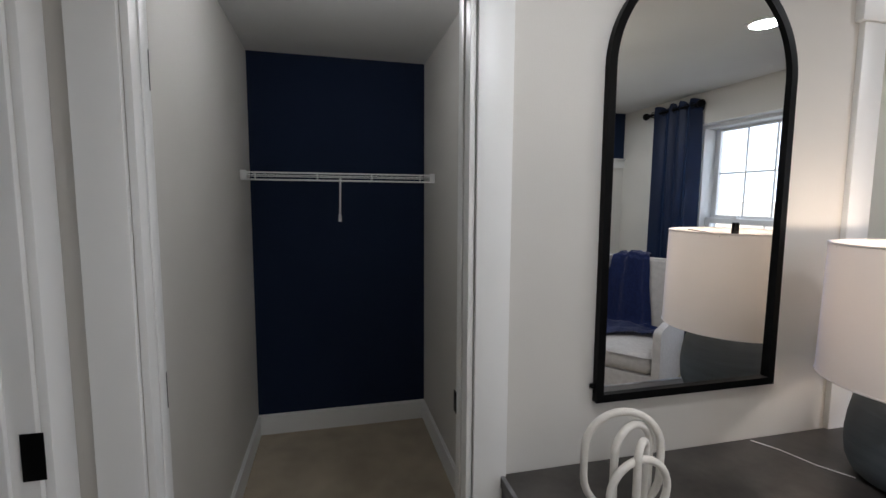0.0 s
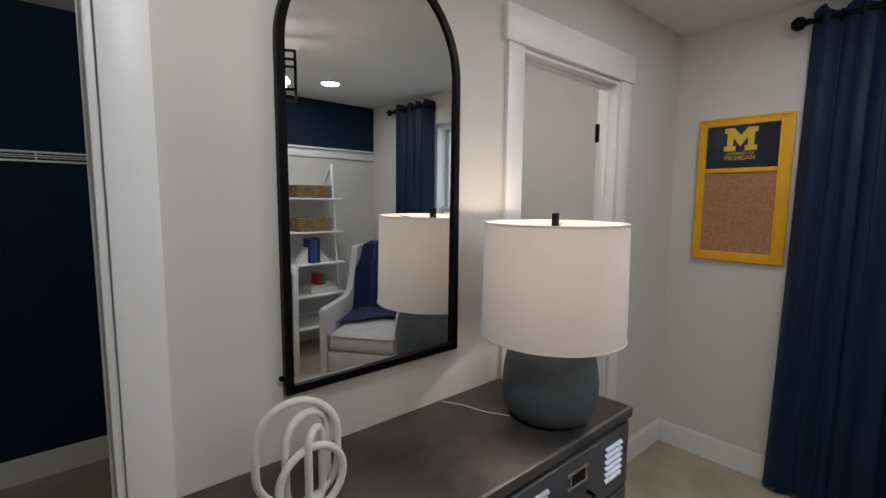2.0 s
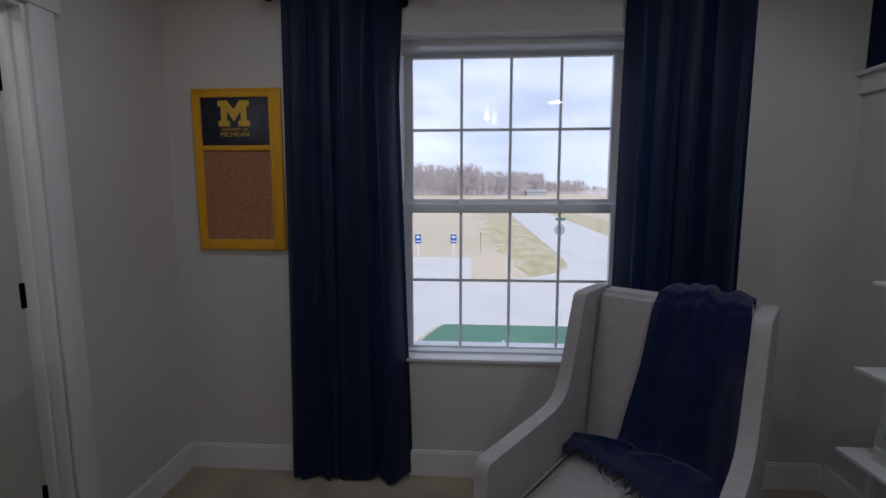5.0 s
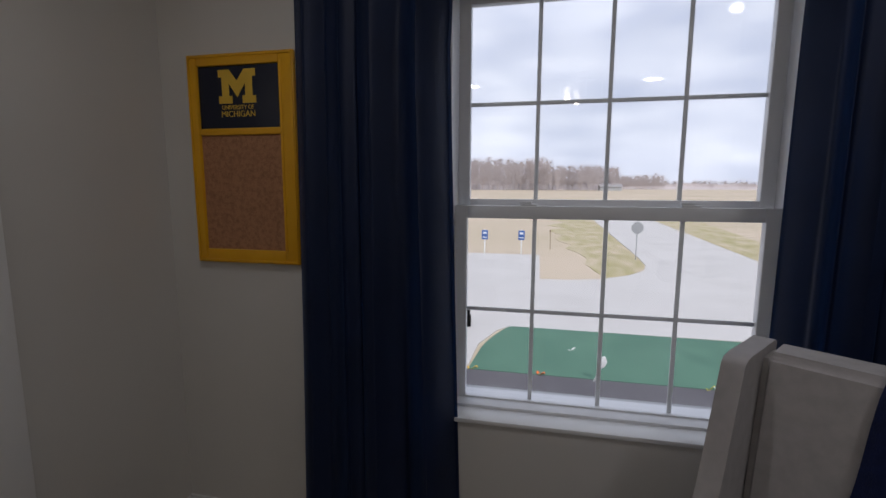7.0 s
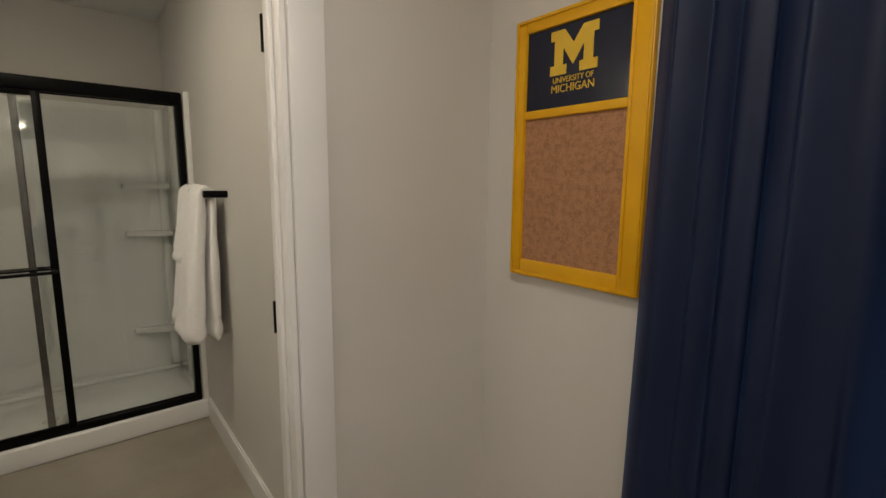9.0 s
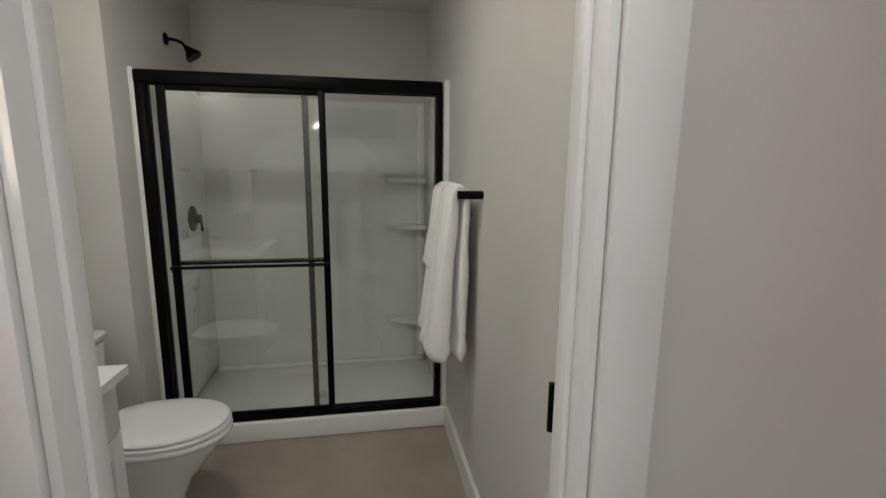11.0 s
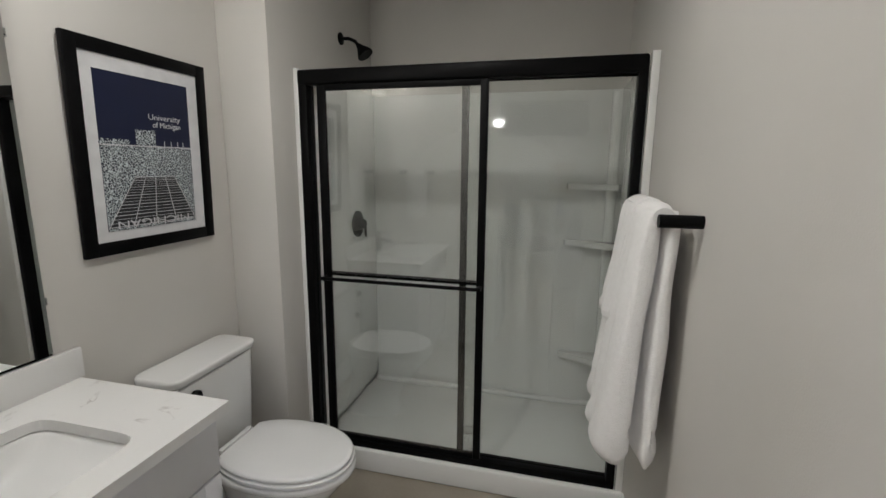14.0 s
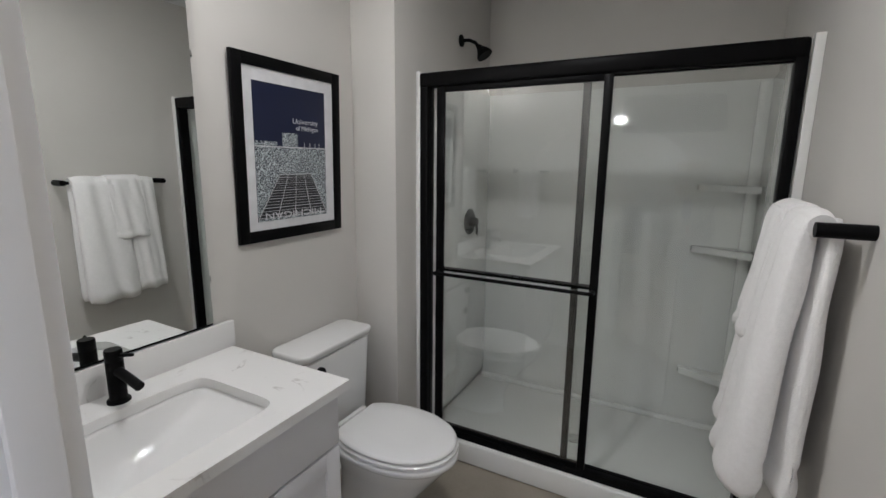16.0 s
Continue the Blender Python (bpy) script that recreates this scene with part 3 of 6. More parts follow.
# ---- curtains ----
def curtain(y0, y1, flare, seed, side):
    zt, zr, x = 2.372, 2.33, 3.545
    rnd = random.Random(seed)
    ph = rnd.random() * 6
    top = thing("curtain", x, (y0 + y1) / 2, 0, "navy satin grommet curtain hanging to the floor", "curtain", "curtains at the window")
    folds = 4
    def place(u, v):
        z = 0.022 + (zt - 0.022) * v
        w = 1 + flare * (1 - v) ** 1.2
        mid = (y0 + y1) / 2
        y = mid + (u - 0.5) * (y1 - y0) * w
        a = 2 * math.pi * folds * (u + 0.035 * math.sin(7 * u + ph) + 0.015 * math.sin(17 * u + 2 * ph))
        amp = 0.036 * (0.75 + 0.4 * math.sin(5 * u + ph))
        wob = 0.25 * math.sin(2.2 * v + ph + 5 * u) * (1 - v)
        xx = x + amp * math.sin(a + wob) + 0.008 * math.sin(2.6 * a + 3 * v + ph) * (1 - v) ** 0.5
        e = u if side == 0 else 1 - u
        xx += 0.075 * max(0, 1 - e / 0.13) ** 1.4 * (0.35 + 0.65 * (1 - v) ** 0.3)
        y += (0.035 if side == 0 else 0.0) * v * min(1, 5 * (1 - v)) * (1 - e)
        zz = z + (0.018 * math.cos(a + 0.6) * (v > 0.985)) - 0.012 * (v < 0.01) * math.sin(a * 1.5)
        return (min(xx, 3.628), y + 0.012 * math.sin(a * 2 + wob) * (1 - 0.5 * v), zz)
    part("cloth", sheet(150, 60, place), CURTAIN, top, smooth=180)
    for k in range(8):
        u = (k + 0.5) / 8
        y = y0 + (y1 - y0) * u
        part("grommet", tube([(x + 0.024 * math.cos(a), y, zr + 0.024 * math.sin(a)) for a in [2 * math.pi * i / 18 for i in range(18)]], 0.004, 6, True), BLACK, top, "dark metal ring")
    rod = thing("curtain_rod", x, (y0 + y1) / 2, zr, "short black metal curtain rod with ball finials", "curtain rod", "curtain rods at the window")
    a, b = y0 - 0.03, y1 + 0.02
    part("pole", tube([(x, a, zr), (x, b, zr)], 0.0115, 16), BLACK, rod)
    for y, d in ((a, -1), (b, 1)):
        part("finial", turned([(0.0, d * 0.066), (0.016, d * 0.062), (0.028, d * 0.050), (0.033, d * 0.036), (0.030, d * 0.02), (0.02, d * 0.009), (0.014, d * 0.006), (0.016, 0), (0.016, -d * 0.012)], x, y, zr, 24, "y"), BLACK, rod)
        bb = tube([(x, y - d * 0.035, zr - 0.015), (x + 0.05, y - d * 0.035, zr - 0.018), (E - 0.004, y - d * 0.035, zr - 0.02)], 0.006, 10)
        turned([(0.022, 0), (0.022, 0.006), (0.012, 0.01)], E - 0.012, y - d * 0.035, zr - 0.02, 20, "x", bm=bb)
        part("bracket", bb, BLACK, rod)


curtain(0.333, 0.885, 0.11, 3, 0)
curtain(-1.20, -0.66, 0.02, 8, 1)


# ---- armchair ----
CHAIR_AT = (2.884, -0.500, 0, 0, 0, 52.6)
def armchair():
    ch = new("wingback_armchair")
    ch.matrix_world = pose(*CHAIR_AT)
    ORIGIN[ch] = Vector((0, 0, 0))
    tagged(ch, "light grey upholstered wingback armchair by the window", "armchair")
    w = 0.328
    th = 0.052
    b = box(-w + th - 0.004, -0.35, 0.11, w - th + 0.004, 0.395, 0.30, 0.02)
    local_part("seat_frame", b, UPHOLSTERY, ch)
    b = box(-w + th + 0.003, -0.28, 0.295, w - th - 0.003, 0.402, 0.445, 0.05, seg=4)
    for v in b.verts:
        if v.co.z > 0.4:
            v.co.z += 0.022 * max(0, 1 - (v.co.x / 0.26) ** 2) * max(0, 1 - ((v.co.y - 0.06) / 0.34) ** 2)
    local_part("seat_cushion", b, UPHOLSTERY, ch)
    def piping(z):
        c = []
        for cx, cy, a0 in ((w - 0.106, 0.35, 0), (-w + 0.106, 0.35, 90), (-w + 0.106, -0.23, 180), (w - 0.106, -0.23, 270)):
            for k in range(5):
                a = radians(a0 + k * 22.5)
                c.append((cx + 0.052 * math.cos(a), cy + 0.052 * math.sin(a), z))
        return c
    local_part("cushion_piping", tube(piping(0.425), 0.005, 8, True), UPHOLSTERY, ch)
    # sloping back
    def back(u, v):
        z = 0.30 + 0.745 * v
        y = -0.25 - 0.125 * v + 0.018 * math.sin(math.pi * v) * math.sin(math.pi * u)
        return ((u - 0.5) * 2 * (w - th - 0.002), y, z)
    b = bmesh.new()
    nu, nv = 10, 14
    rows = [[[b.verts.new(Vector(back(i / nu, j / nv)) + Vector((0, -0.13 * s, 0))) for j in range(nv + 1)] for i in range(nu + 1)] for s in (0, 1)]
    for i in range(nu):
        for j in range(nv):
            b.faces.new((rows[0][i][j], rows[0][i + 1][j], rows[0][i + 1][j + 1], rows[0][i][j + 1]))
            b.faces.new((rows[1][i][j], rows[1][i][j + 1], rows[1][i + 1][j + 1], rows[1][i + 1][j]))
        b.faces.new((rows[0][i][nv], rows[0][i + 1][nv], rows[1][i + 1][nv], rows[1][i][nv]))
        b.faces.new((rows[0][i][0], rows[1][i][0], rows[1][i + 1][0], rows[0][i + 1][0]))
    for j in range(nv):
        b.faces.new((rows[0][0][j], rows[0][0][j + 1], rows[1][0][j + 1], rows[1][0][j]))
        b.faces.new((rows[0][nu][j], rows[1][nu][j], rows[1][nu][j + 1], rows[0][nu][j + 1]))
    bmesh.ops.recalc_face_normals(b, faces=b.faces)
    bmesh.ops.bevel(b, geom=[e for e in b.edges if e.calc_face_angle(0) > 1.0], offset=0.02, segments=3, affect="EDGES", clamp_overlap=True)
    local_part("backrest", b, UPHOLSTERY, ch)
    # arm and wing in one sweeping side
    for s in (-1, 1):
        side = [(0.41, 0.1), (0.41, 0.6), (0.402, 0.622), (0.385, 0.632), (0.22, 0.636), (0.06, 0.64), (-0.03, 0.646), (-0.085, 0.662), (-0.122, 0.695), (-0.145, 0.74), (-0.172, 0.808), (-0.208, 0.907), (-0.243, 1.006), (-0.252, 1.033), (-0.268, 1.044), (-0.3, 1.048), (-0.5, 1.048), (-0.515, 1.039), (-0.515, 1.015), (-0.45, 0.5), (-0.4, 0.1)]
        x0, x1 = s * w, s * (w - th)
        bb = prism(side, "x", min(x0, x1), max(x0, x1))
        bmesh.ops.bevel(bb, geom=[e for e in bb.edges if e.calc_face_angle(0) > 1.2], offset=0.017, segments=4, affect="EDGES", clamp_overlap=True)
        local_part("wing_arm", bb, UPHOLSTERY, ch, smooth=50)
    for x in (-w + 0.05, w - 0.05):
        for y in (-0.36, 0.36):
            local_part("leg", turned([(0.014, 0.0), (0.02, 0.10), (0.022, 0.115)], x, y, 0, 12), BLACK, ch, "dark tapered leg")
    return ch


CHAIR = armchair()


def throw():
    th = new("throw_blanket")
    th.matrix_world = pose(*CHAIR_AT)
    ORIGIN[th] = Vector((0, 0, 0))
    tagged(th, "navy knitted throw with a fringe draped over the armchair", "blanket")
    # profile from behind the back, over its top and down to the seat
    prof = [(-0.548, 0.718), (-0.552, 0.88), (-0.545, 1.006), (-0.52, 1.065), (-0.43, 1.076), (-0.368, 1.06), (-0.346, 0.997), (-0.312, 0.844), (-0.278, 0.68), (-0.245, 0.53), (-0.215, 0.489), (-0.13, 0.484), (-0.05, 0.482), (0.015, 0.476)]
    cum = [0]
    for a, b in zip(prof, prof[1:]):
        cum.append(cum[-1] + math.dist(a, b))
    def along(s):
        s *= cum[-1]
        for i in range(len(prof) - 1):
            if s <= cum[i + 1] or i == len(prof) - 2:
                k = (s - cum[i]) / (cum[i + 1] - cum[i])
                return tuple(prof[i][j] + k * (prof[i + 1][j] - prof[i][j]) for j in (0, 1))
    crease = cum[10] / cum[-1]
    def place(u, v):
        y, z = along(v)
        f = min(max((v - crease) / 0.05, 0), 1)
        f = f * f * (3 - 2 * f)
        d = min(max((v - 0.33) / (crease - 0.33), 0), 1)
        left = 0.025 + 0.095 * d + 0.15 * f
        right = -0.246 - 0.026 * min(max((v - 0.30) / 0.12, 0), 1)
        x = right + (left - right) * u
        tuck = max(0, 1 - u / 0.30) * min(max((v - 0.40) / 0.14, 0), 1) * (1 - 0.6 * f)
        y += 0.11 * tuck * tuck
        if v > crease:
            y = prof[10][0] + (y - prof[10][0]) * (1.55 - 1.20 * u ** 0.8)
        k = math.sin(u * 14 + 1.3 * v) * 0.6 + 0.35 * noise.noise((u * 14, v * 20, 7.0)) + math.sin(u * 25 + 5 * v + 1) * 0.28 + 0.42 * math.sin(u * 6 + 9 * v) + 0.5 * noise.noise((u * 5, v * 9, 2.0))
        edge = min(1, 6 * (1 - u), 0.1 + 3.5 * u)
        if z > 1.048:
            z = 1.048 + (z - 1.048) * min(1, 0.2 + 4 * u)
        hump = 0.35 * max(0, 1 - abs(v - 0.30) / 0.12) * (0.5 + 0.5 * noise.noise((u * 9, v * 26, 4.0)))
        bump = (0.017 * max(k + 0.9, 0) + 0.030 * hump) * (0.25 + 0.75 * edge)
        flat = 0.3 if v < 0.22 else 1.0 if v < 0.45 else 0.3
        if v > crease:
            return (x + 0.008 * math.sin(9 * u), y + 0.035 * (v - crease) / (1 - crease) * (0.5 + math.sin(7 * u + 0.5) * 0.6), z + bump * 0.75 + 0.016 * (1 - min(1, (v - crease) / 0.08)))
        return (x + 0.008 * math.sin(18 * v) * (1 - d), y + bump * (0.8 if v > 0.4 else -0.4), z + bump * flat)
    cloth = sheet(80, 120, place)
    def under(u, v):
        x, y, z = place(u, v)
        return (x, y - 0.006, z - 0.005)
    sheet(80, 120, under, bm=cloth)
    local_part("cloth", cloth, THROW, th, smooth=180)
    rnd = random.Random(5)
    b = None
    for i in range(34):
        u = i / 33
        x, y, z = place(u, 1.0)
        d = rnd.uniform(-0.4, 0.4)
        L = rnd.uniform(0.03, 0.055)
        b = tube([(x, y - 0.004, z), (x + 0.3 * L * d, y + 0.5 * L, z + 0.002), (x + L * d, y + L, z - 0.004)], [0.004, 0.0035, 0.0025], 5, bm=b)
    local_part("fringe", b, THROW, th, "twisted navy fringe")
    return th


throw()


# ---- dresser ----
def dresser():
    x0, x1, y0, y1, top = 0.978, 2.272, 1.03, 1.498, 0.793
    d = thing("metal_dresser", 1.625, 1.26, 0, "grey steel locker dresser with louvred drawers", "dresser")
    b = box(x0 + 0.004, y0 + 0.012, 0.06, x1 - 0.004, y1 - 0.002, top - 0.006, 0.003)
    part("body", b, STEEL, d)
    b = box(x0, y0, top - 0.03, x1, y1, top, 0.003)
    part("top", b, STEELTOP, d, "worn brushed steel top")
    b = box(x0, y0 + 0.001, top - 0.001, x1, y0 + 0.012, top + 0.003, 0.0015)
    box(x1 - 0.011, y0 + 0.012, top - 0.001, x1, y1, top + 0.003, 0.0015, bm=b)
    box(x0, y0 + 0.012, top - 0.001, x0 + 0.011, y1, top + 0.003, 0.0015, bm=b)
    part("rim", b, WORNEDGE, d, "bright worn edge")
    cols, rows = 2, 3
    cw, rh = (x1 - x0 - 0.05) / cols, (top - 0.04 - 0.08) / rows
    for c in range(cols):
        for r in range(rows):
            a, z0 = x0 + 0.025 + c * cw + 0.006, 0.085 + r * rh + 0.006
            bb, z1 = a + cw - 0.012, z0 + rh - 0.012
            f = part("drawer_front", box(a, y0 - 0.004, z0, bb, y0 + 0.014, z1, 0.004), STEEL, d)
            part("edge", box(a, y0 - 0.0055, z1 - 0.003, bb, y0 - 0.0035, z1, 0.0006), WORNEDGE, f, "bright worn edge")
            mid, zm = (a + bb) / 2, (z0 + z1) / 2
            for sx in (a + 0.105, bb - 0.105):
                for k in range(6):
                    z = zm + 0.062 - k * 0.021
                    part("louvre", prism([(y0 - 0.0045, z + 0.007), (y0 - 0.013, z - 0.001), (y0 - 0.0125, z - 0.005), (y0 - 0.0045, z - 0.005)], "x", sx - 0.05, sx + 0.05), LOUVRE, f, "bright bare metal louvre")
            fr = box(mid - 0.042, y0 - 0.008, zm + 0.014, mid + 0.042, y0 - 0.004, zm + 0.020, 0.001)
            box(mid - 0.042, y0 - 0.008, zm + 0.058, mid + 0.042, y0 - 0.004, zm + 0.064, 0.001, bm=fr)
            box(mid - 0.042, y0 - 0.008, zm + 0.020, mid - 0.036, y0 - 0.004, zm + 0.058, 0.001, bm=fr)
            box(mid + 0.036, y0 - 0.008, zm + 0.020, mid + 0.042, y0 - 0.004, zm + 0.058, 0.001, bm=fr)
            for sx in (-1, 1):
                box(mid + sx * 0.042, y0 - 0.0065, zm + 0.012, mid + sx * 0.053, y0 - 0.004, zm + 0.024, 0.001, bm=fr)
                box(mid + sx * 0.042, y0 - 0.0065, zm + 0.054, mid + sx * 0.053, y0 - 0.004, zm + 0.066, 0.001, bm=fr)
            part("label_holder", fr, NICKEL, f, "worn nickel label holder")
            part("label_slot", box(mid - 0.036, y0 - 0.0055, zm + 0.020, mid + 0.036, y0 - 0.0042, zm + 0.058), BLACK, f, "empty dark label slot")
            hb = tube([(mid - 0.055, y0 - 0.004, zm - 0.03), (mid - 0.055, y0 - 0.03, zm - 0.032), (mid - 0.03, y0 - 0.036, zm - 0.036), (mid + 0.03, y0 - 0.036, zm - 0.036), (mid + 0.055, y0 - 0.03, zm - 0.032), (mid + 0.055, y0 - 0.004, zm - 0.03)], 0.006, 8)
            part("handle", hb, BLACK, f, "black iron pull")
    for x in (x0 + 0.03, x1 - 0.03):
        for y in (y0 + 0.04, y1 - 0.04):
            part("leg", box(x - 0.018, y - 0.018, 0, x + 0.018, y + 0.018, 0.062, 0.002), STEEL, d)


dresser()
TOP = 0.793


def table_lamp():
    x, y, z = 2.02, 1.195, TOP
    l = thing("table_lamp", x, y, z, "ribbed dark grey ceramic table lamp with white drum shade", "table lamp")
    part("base", turned([(0.0, 0.0), (0.102, 0.0), (0.118, 0.004), (0.136, 0.020), (0.149, 0.050), (0.153, 0.085), (0.154, 0.12), (0.150, 0.16), (0.143, 0.20), (0.133, 0.24), (0.118, 0.275), (0.09, 0.30), (0.05, 0.315), (0.0, 0.318)], x, y, z, 64), CERAMIC, l)
    part("stem", turned([(0.009, 0.31), (0.009, 0.612)], x, y, z, 16), BLACK, l)
    z0, z1, r0, r1 = z + 0.272, z + 0.628, 0.228, 0.222
    shell = turned([(r0 - 0.0015, z0 - z), (r0, z0 - z), (r1, z1 - z), (r1 - 0.0015, z1 - z)], x, y, z, 72)
    bmesh.ops.delete(shell, geom=[f for f in shell.faces if len(f.verts) > 4], context="FACES")
    part("shade", shell, SHADE, l, "white linen drum shade", smooth=60)
    for r, h in ((r0, z0), (r1, z1)):
        part("shade_rim", tube([(x + (r - 0.0005) * math.cos(a), y + (r - 0.0005) * math.sin(a), h) for a in [2 * math.pi * i / 72 for i in range(72)]], 0.003, 6, True), SHADE, l)
    b = None
    for k in range(3):
        a = 2 * math.pi * k / 3 + 0.5
        b = tube([(x, y, z1 - 0.02), (x + r1 * math.cos(a), y + r1 * math.sin(a), z1 - 0.008)], 0.0018, 6, bm=b)
    part("spider", b, BLACK, l)
    part("finial", box(x - 0.013, y - 0.006, z1 - 0.016, x + 0.013, y + 0.006, z1 + 0.032, 0.002), BLACK, l, "dark bronze block finial")
    part("bulb", turned([(0.0, 0.47), (0.02, 0.465), (0.03, 0.445), (0.028, 0.42), (0.014, 0.395), (0.013, 0.37), (0.0, 0.37)], x, y, z + 0.04, 20), glow("lamp_bulb", WARM, 3.0), l)
    c = tube([(1.90, 1.26, TOP + 0.003), (1.86, 1.33, TOP + 0.003), (1.835, 1.42, TOP + 0.003), (1.80, 1.483, TOP + 0.003)], 0.0016, 8)
    part("cord", c, WHITEPLASTIC, l, "thin white cord")


table_lamp()


def clips():
    s = thing("loop_sculpture", 1.18, 1.25, TOP, "white clay sculpture of interlinked paperclip loops", "sculpture")
    def closed(w, h, lift, m, seg=14):
        pts = []
        for k in range(seg + 1):
            a = math.pi * k / seg
            pts.append((w * math.cos(a), lift + h - w + w * math.sin(a)))
        for k in range(seg + 1):
            a = math.pi + math.pi * k / seg
            pts.append((w * math.cos(a), lift + w + w * math.sin(a)))
        return [m @ Vector((p[0], 0, p[1])) for p in pts]
    r = 0.0088
    for w, h, x, y, turn in ((0.090, 0.252, 1.20, 1.285, -12), (0.056, 0.224, 1.216, 1.272, 12), (0.076, 0.160, 1.212, 1.238, 2), (0.032, 0.192, 1.226, 1.252, 38)):
        part("loop", tube(closed(w, h - r, r, pose(x, y, TOP, 0, 0, turn)), r, 12, True), CLAY, s, smooth=80)


clips()


def arched_mirror():
    x0, x1, z0, zs = 1.255, 1.870, 0.971, 1.876
    r, c = (x1 - x0) / 2, (x0 + x1) / 2
    m = thing("arched_mirror", c, N, z0, "tall arched wall mirror in a slim black frame", "mirror")
    def arch(inset):
        q = r - inset
        return [(c - q, z0 + inset), (c - q, zs)] + [(c - q * math.cos(math.pi * k / 40), zs + q * math.sin(math.pi * k / 40)) for k in range(1, 40)] + [(c + q, zs), (c + q, z0 + inset)]
    outer, inner = arch(0.0), arch(0.022)
    b = bmesh.new()
    n = len(outer)
    loops = []
    for pts, y in ((outer, N - 0.001), (outer, N - 0.022), (inner, N - 0.022), (inner, N - 0.004)):
        loops.append([b.verts.new((p[0], y, p[1])) for p in pts])
    for a, d in zip(loops, loops[1:] + loops[:1]):
        for i in range(n):
            b.faces.new((a[i], a[(i + 1) % n], d[(i + 1) % n], d[i]))
    bmesh.ops.bevel(b, geom=[e for e in b.edges if e.calc_face_angle(0) > 1.2], offset=0.002, segments=2, affect="EDGES", clamp_overlap=True)
    part("frame", b, BLACK, m)
    g = prism(arch(0.018), "y", N - 0.012, N - 0.009)
    for v in g.verts:
        v.co.y += 0.008 * (v.co.x - c) - 0.005 * (v.co.z - 1.3)
    part("glass", g, MIRROR, m, "silvered mirror glass", 0)
    part("backing", prism(arch(0.012), "y", N - 0.0025, N - 0.0005), BLACK, m, smooth=0)
    part("hook", box(x0 - 0.012, N - 0.012, z0 + 0.04, x0 + 0.002, N - 0.001, z0 + 0.052, 0.002), BLACK, m)


arched_mirror()


# ---- bedroom things ----
def wall_board():
    y0, y1, z0, z1, x = 0.930, 1.368, 1.167, 1.942, E
    b = thing("pin_board", x, 1.149, z0, "yellow framed cork pin board with a navy panel", "pin board")
    xf = x - 0.022
    def bar(name, ya, za, yb, zb):
        bm = box(xf, ya, za, x - 0.002, yb, zb, 0.004)
        return part(name, bm, YELLOW, b)
    w, v = 0.060, 0.041
    bar("frame_side", y0, z0, y0 + w, z1)
    bar("frame_side", y1 - v, z0, y1, z1)
    bar("frame_rail", y0 + w, z0, y1 - v, 1.219)
    bar("frame_rail", y0 + w, 1.900, y1 - v, z1)
    bar("frame_rail", y0 + w, 1.650, y1 - v, 1.675)
    bead = box(xf - 0.003, y0 + w - 0.012, 1.211, xf + 0.002, y0 + w - 0.002, 1.910, 0.002)
    box(xf - 0.003, y1 - v + 0.002, 1.211, xf + 0.002, y1 - v + 0.012, 1.910, 0.002, bm=bead)
    part("inner_bead", bead, YELLOW, b)
    lip = box(xf - 0.004, y0 + 0.004, z0 + 0.004, xf + 0.002, y0 + 0.013, z1 - 0.004, 0.002)
    box(xf - 0.004, y1 - 0.013, z0 + 0.004, xf + 0.002, y1 - 0.004, z1 - 0.004, 0.002, bm=lip)
    box(xf - 0.004, y0 + 0.013, z0 + 0.004, xf + 0.002, y1 - 0.013, z0 + 0.013, 0.002, bm=lip)
    box(xf - 0.004, y0 + 0.013, z1 - 0.013, xf + 0.002, y1 - 0.013, z1 - 0.004, 0.002, bm=lip)
    part("frame_bead", lip, YELLOW, b)
    part("cork", box(x - 0.012, y0 + w, 1.219, x - 0.003, y1 - v, 1.650), CORK, b, "speckled brown cork")
    part("panel", box(x - 0.012, y0 + w, 1.675, x - 0.003, y1 - v, 1.900), BOARDNAVY, b, "glossy navy panel")
    # block emblem
    yl, yr, za, zb = 1.241, 1.087, 1.765, 1.886
    def q(u, v):
        return (yl + (yr - yl) * u, za + (zb - za) * v)
    half = [(0, 1), (0, 0.78), (0.09, 0.78), (0.09, 0.22), (0, 0.22), (0, 0), (0.36, 0), (0.36, 0.22), (0.28, 0.22), (0.28, 0.60), (0.5, 0.18)]
    pts = [q(*p) for p in half] + [q(1 - p[0], p[1]) for p in reversed(half[:-1])] + [q(0.70, 1), q(0.5, 0.66), q(0.30, 1)]
    part("emblem", prism(pts, "x", x - 0.0145, x - 0.0118), MAIZE, b, "maize block emblem", 0)
    def at(z):
        return Matrix(((0, 0, -1, x - 0.0128), (-1, 0, 0, 1.164), (0, 1, 0, z), (0, 0, 0, 1)))
    letters("UNIVERSITY OF", 0.0225, at(1.750), MAIZE, b, squeeze=0.86)
    letters("MICHIGAN", 0.031, at(1.726), MAIZE, b, squeeze=0.95)


wall_board()


def ceiling_can(x, y, top):
    c = thing("recessed_light", x, y, top - 0.01, "white round recessed ceiling light switched on", "ceiling light", "recessed ceiling lights")
    part("ring", turned([(0.074, 0.01), (0.096, 0.009), (0.096, 0.004), (0.080, -0.002), (0.074, 0.0), (0.074, 0.01)], x, y, top - 0.01, 40), WHITEPLASTIC, c)
    part("diffuser", turned([(0.0, 0.004), (0.072, 0.004), (0.072, 0.006), (0.0, 0.006)], x, y, top - 0.01, 40), DIFFUSER, c, "glowing diffuser")


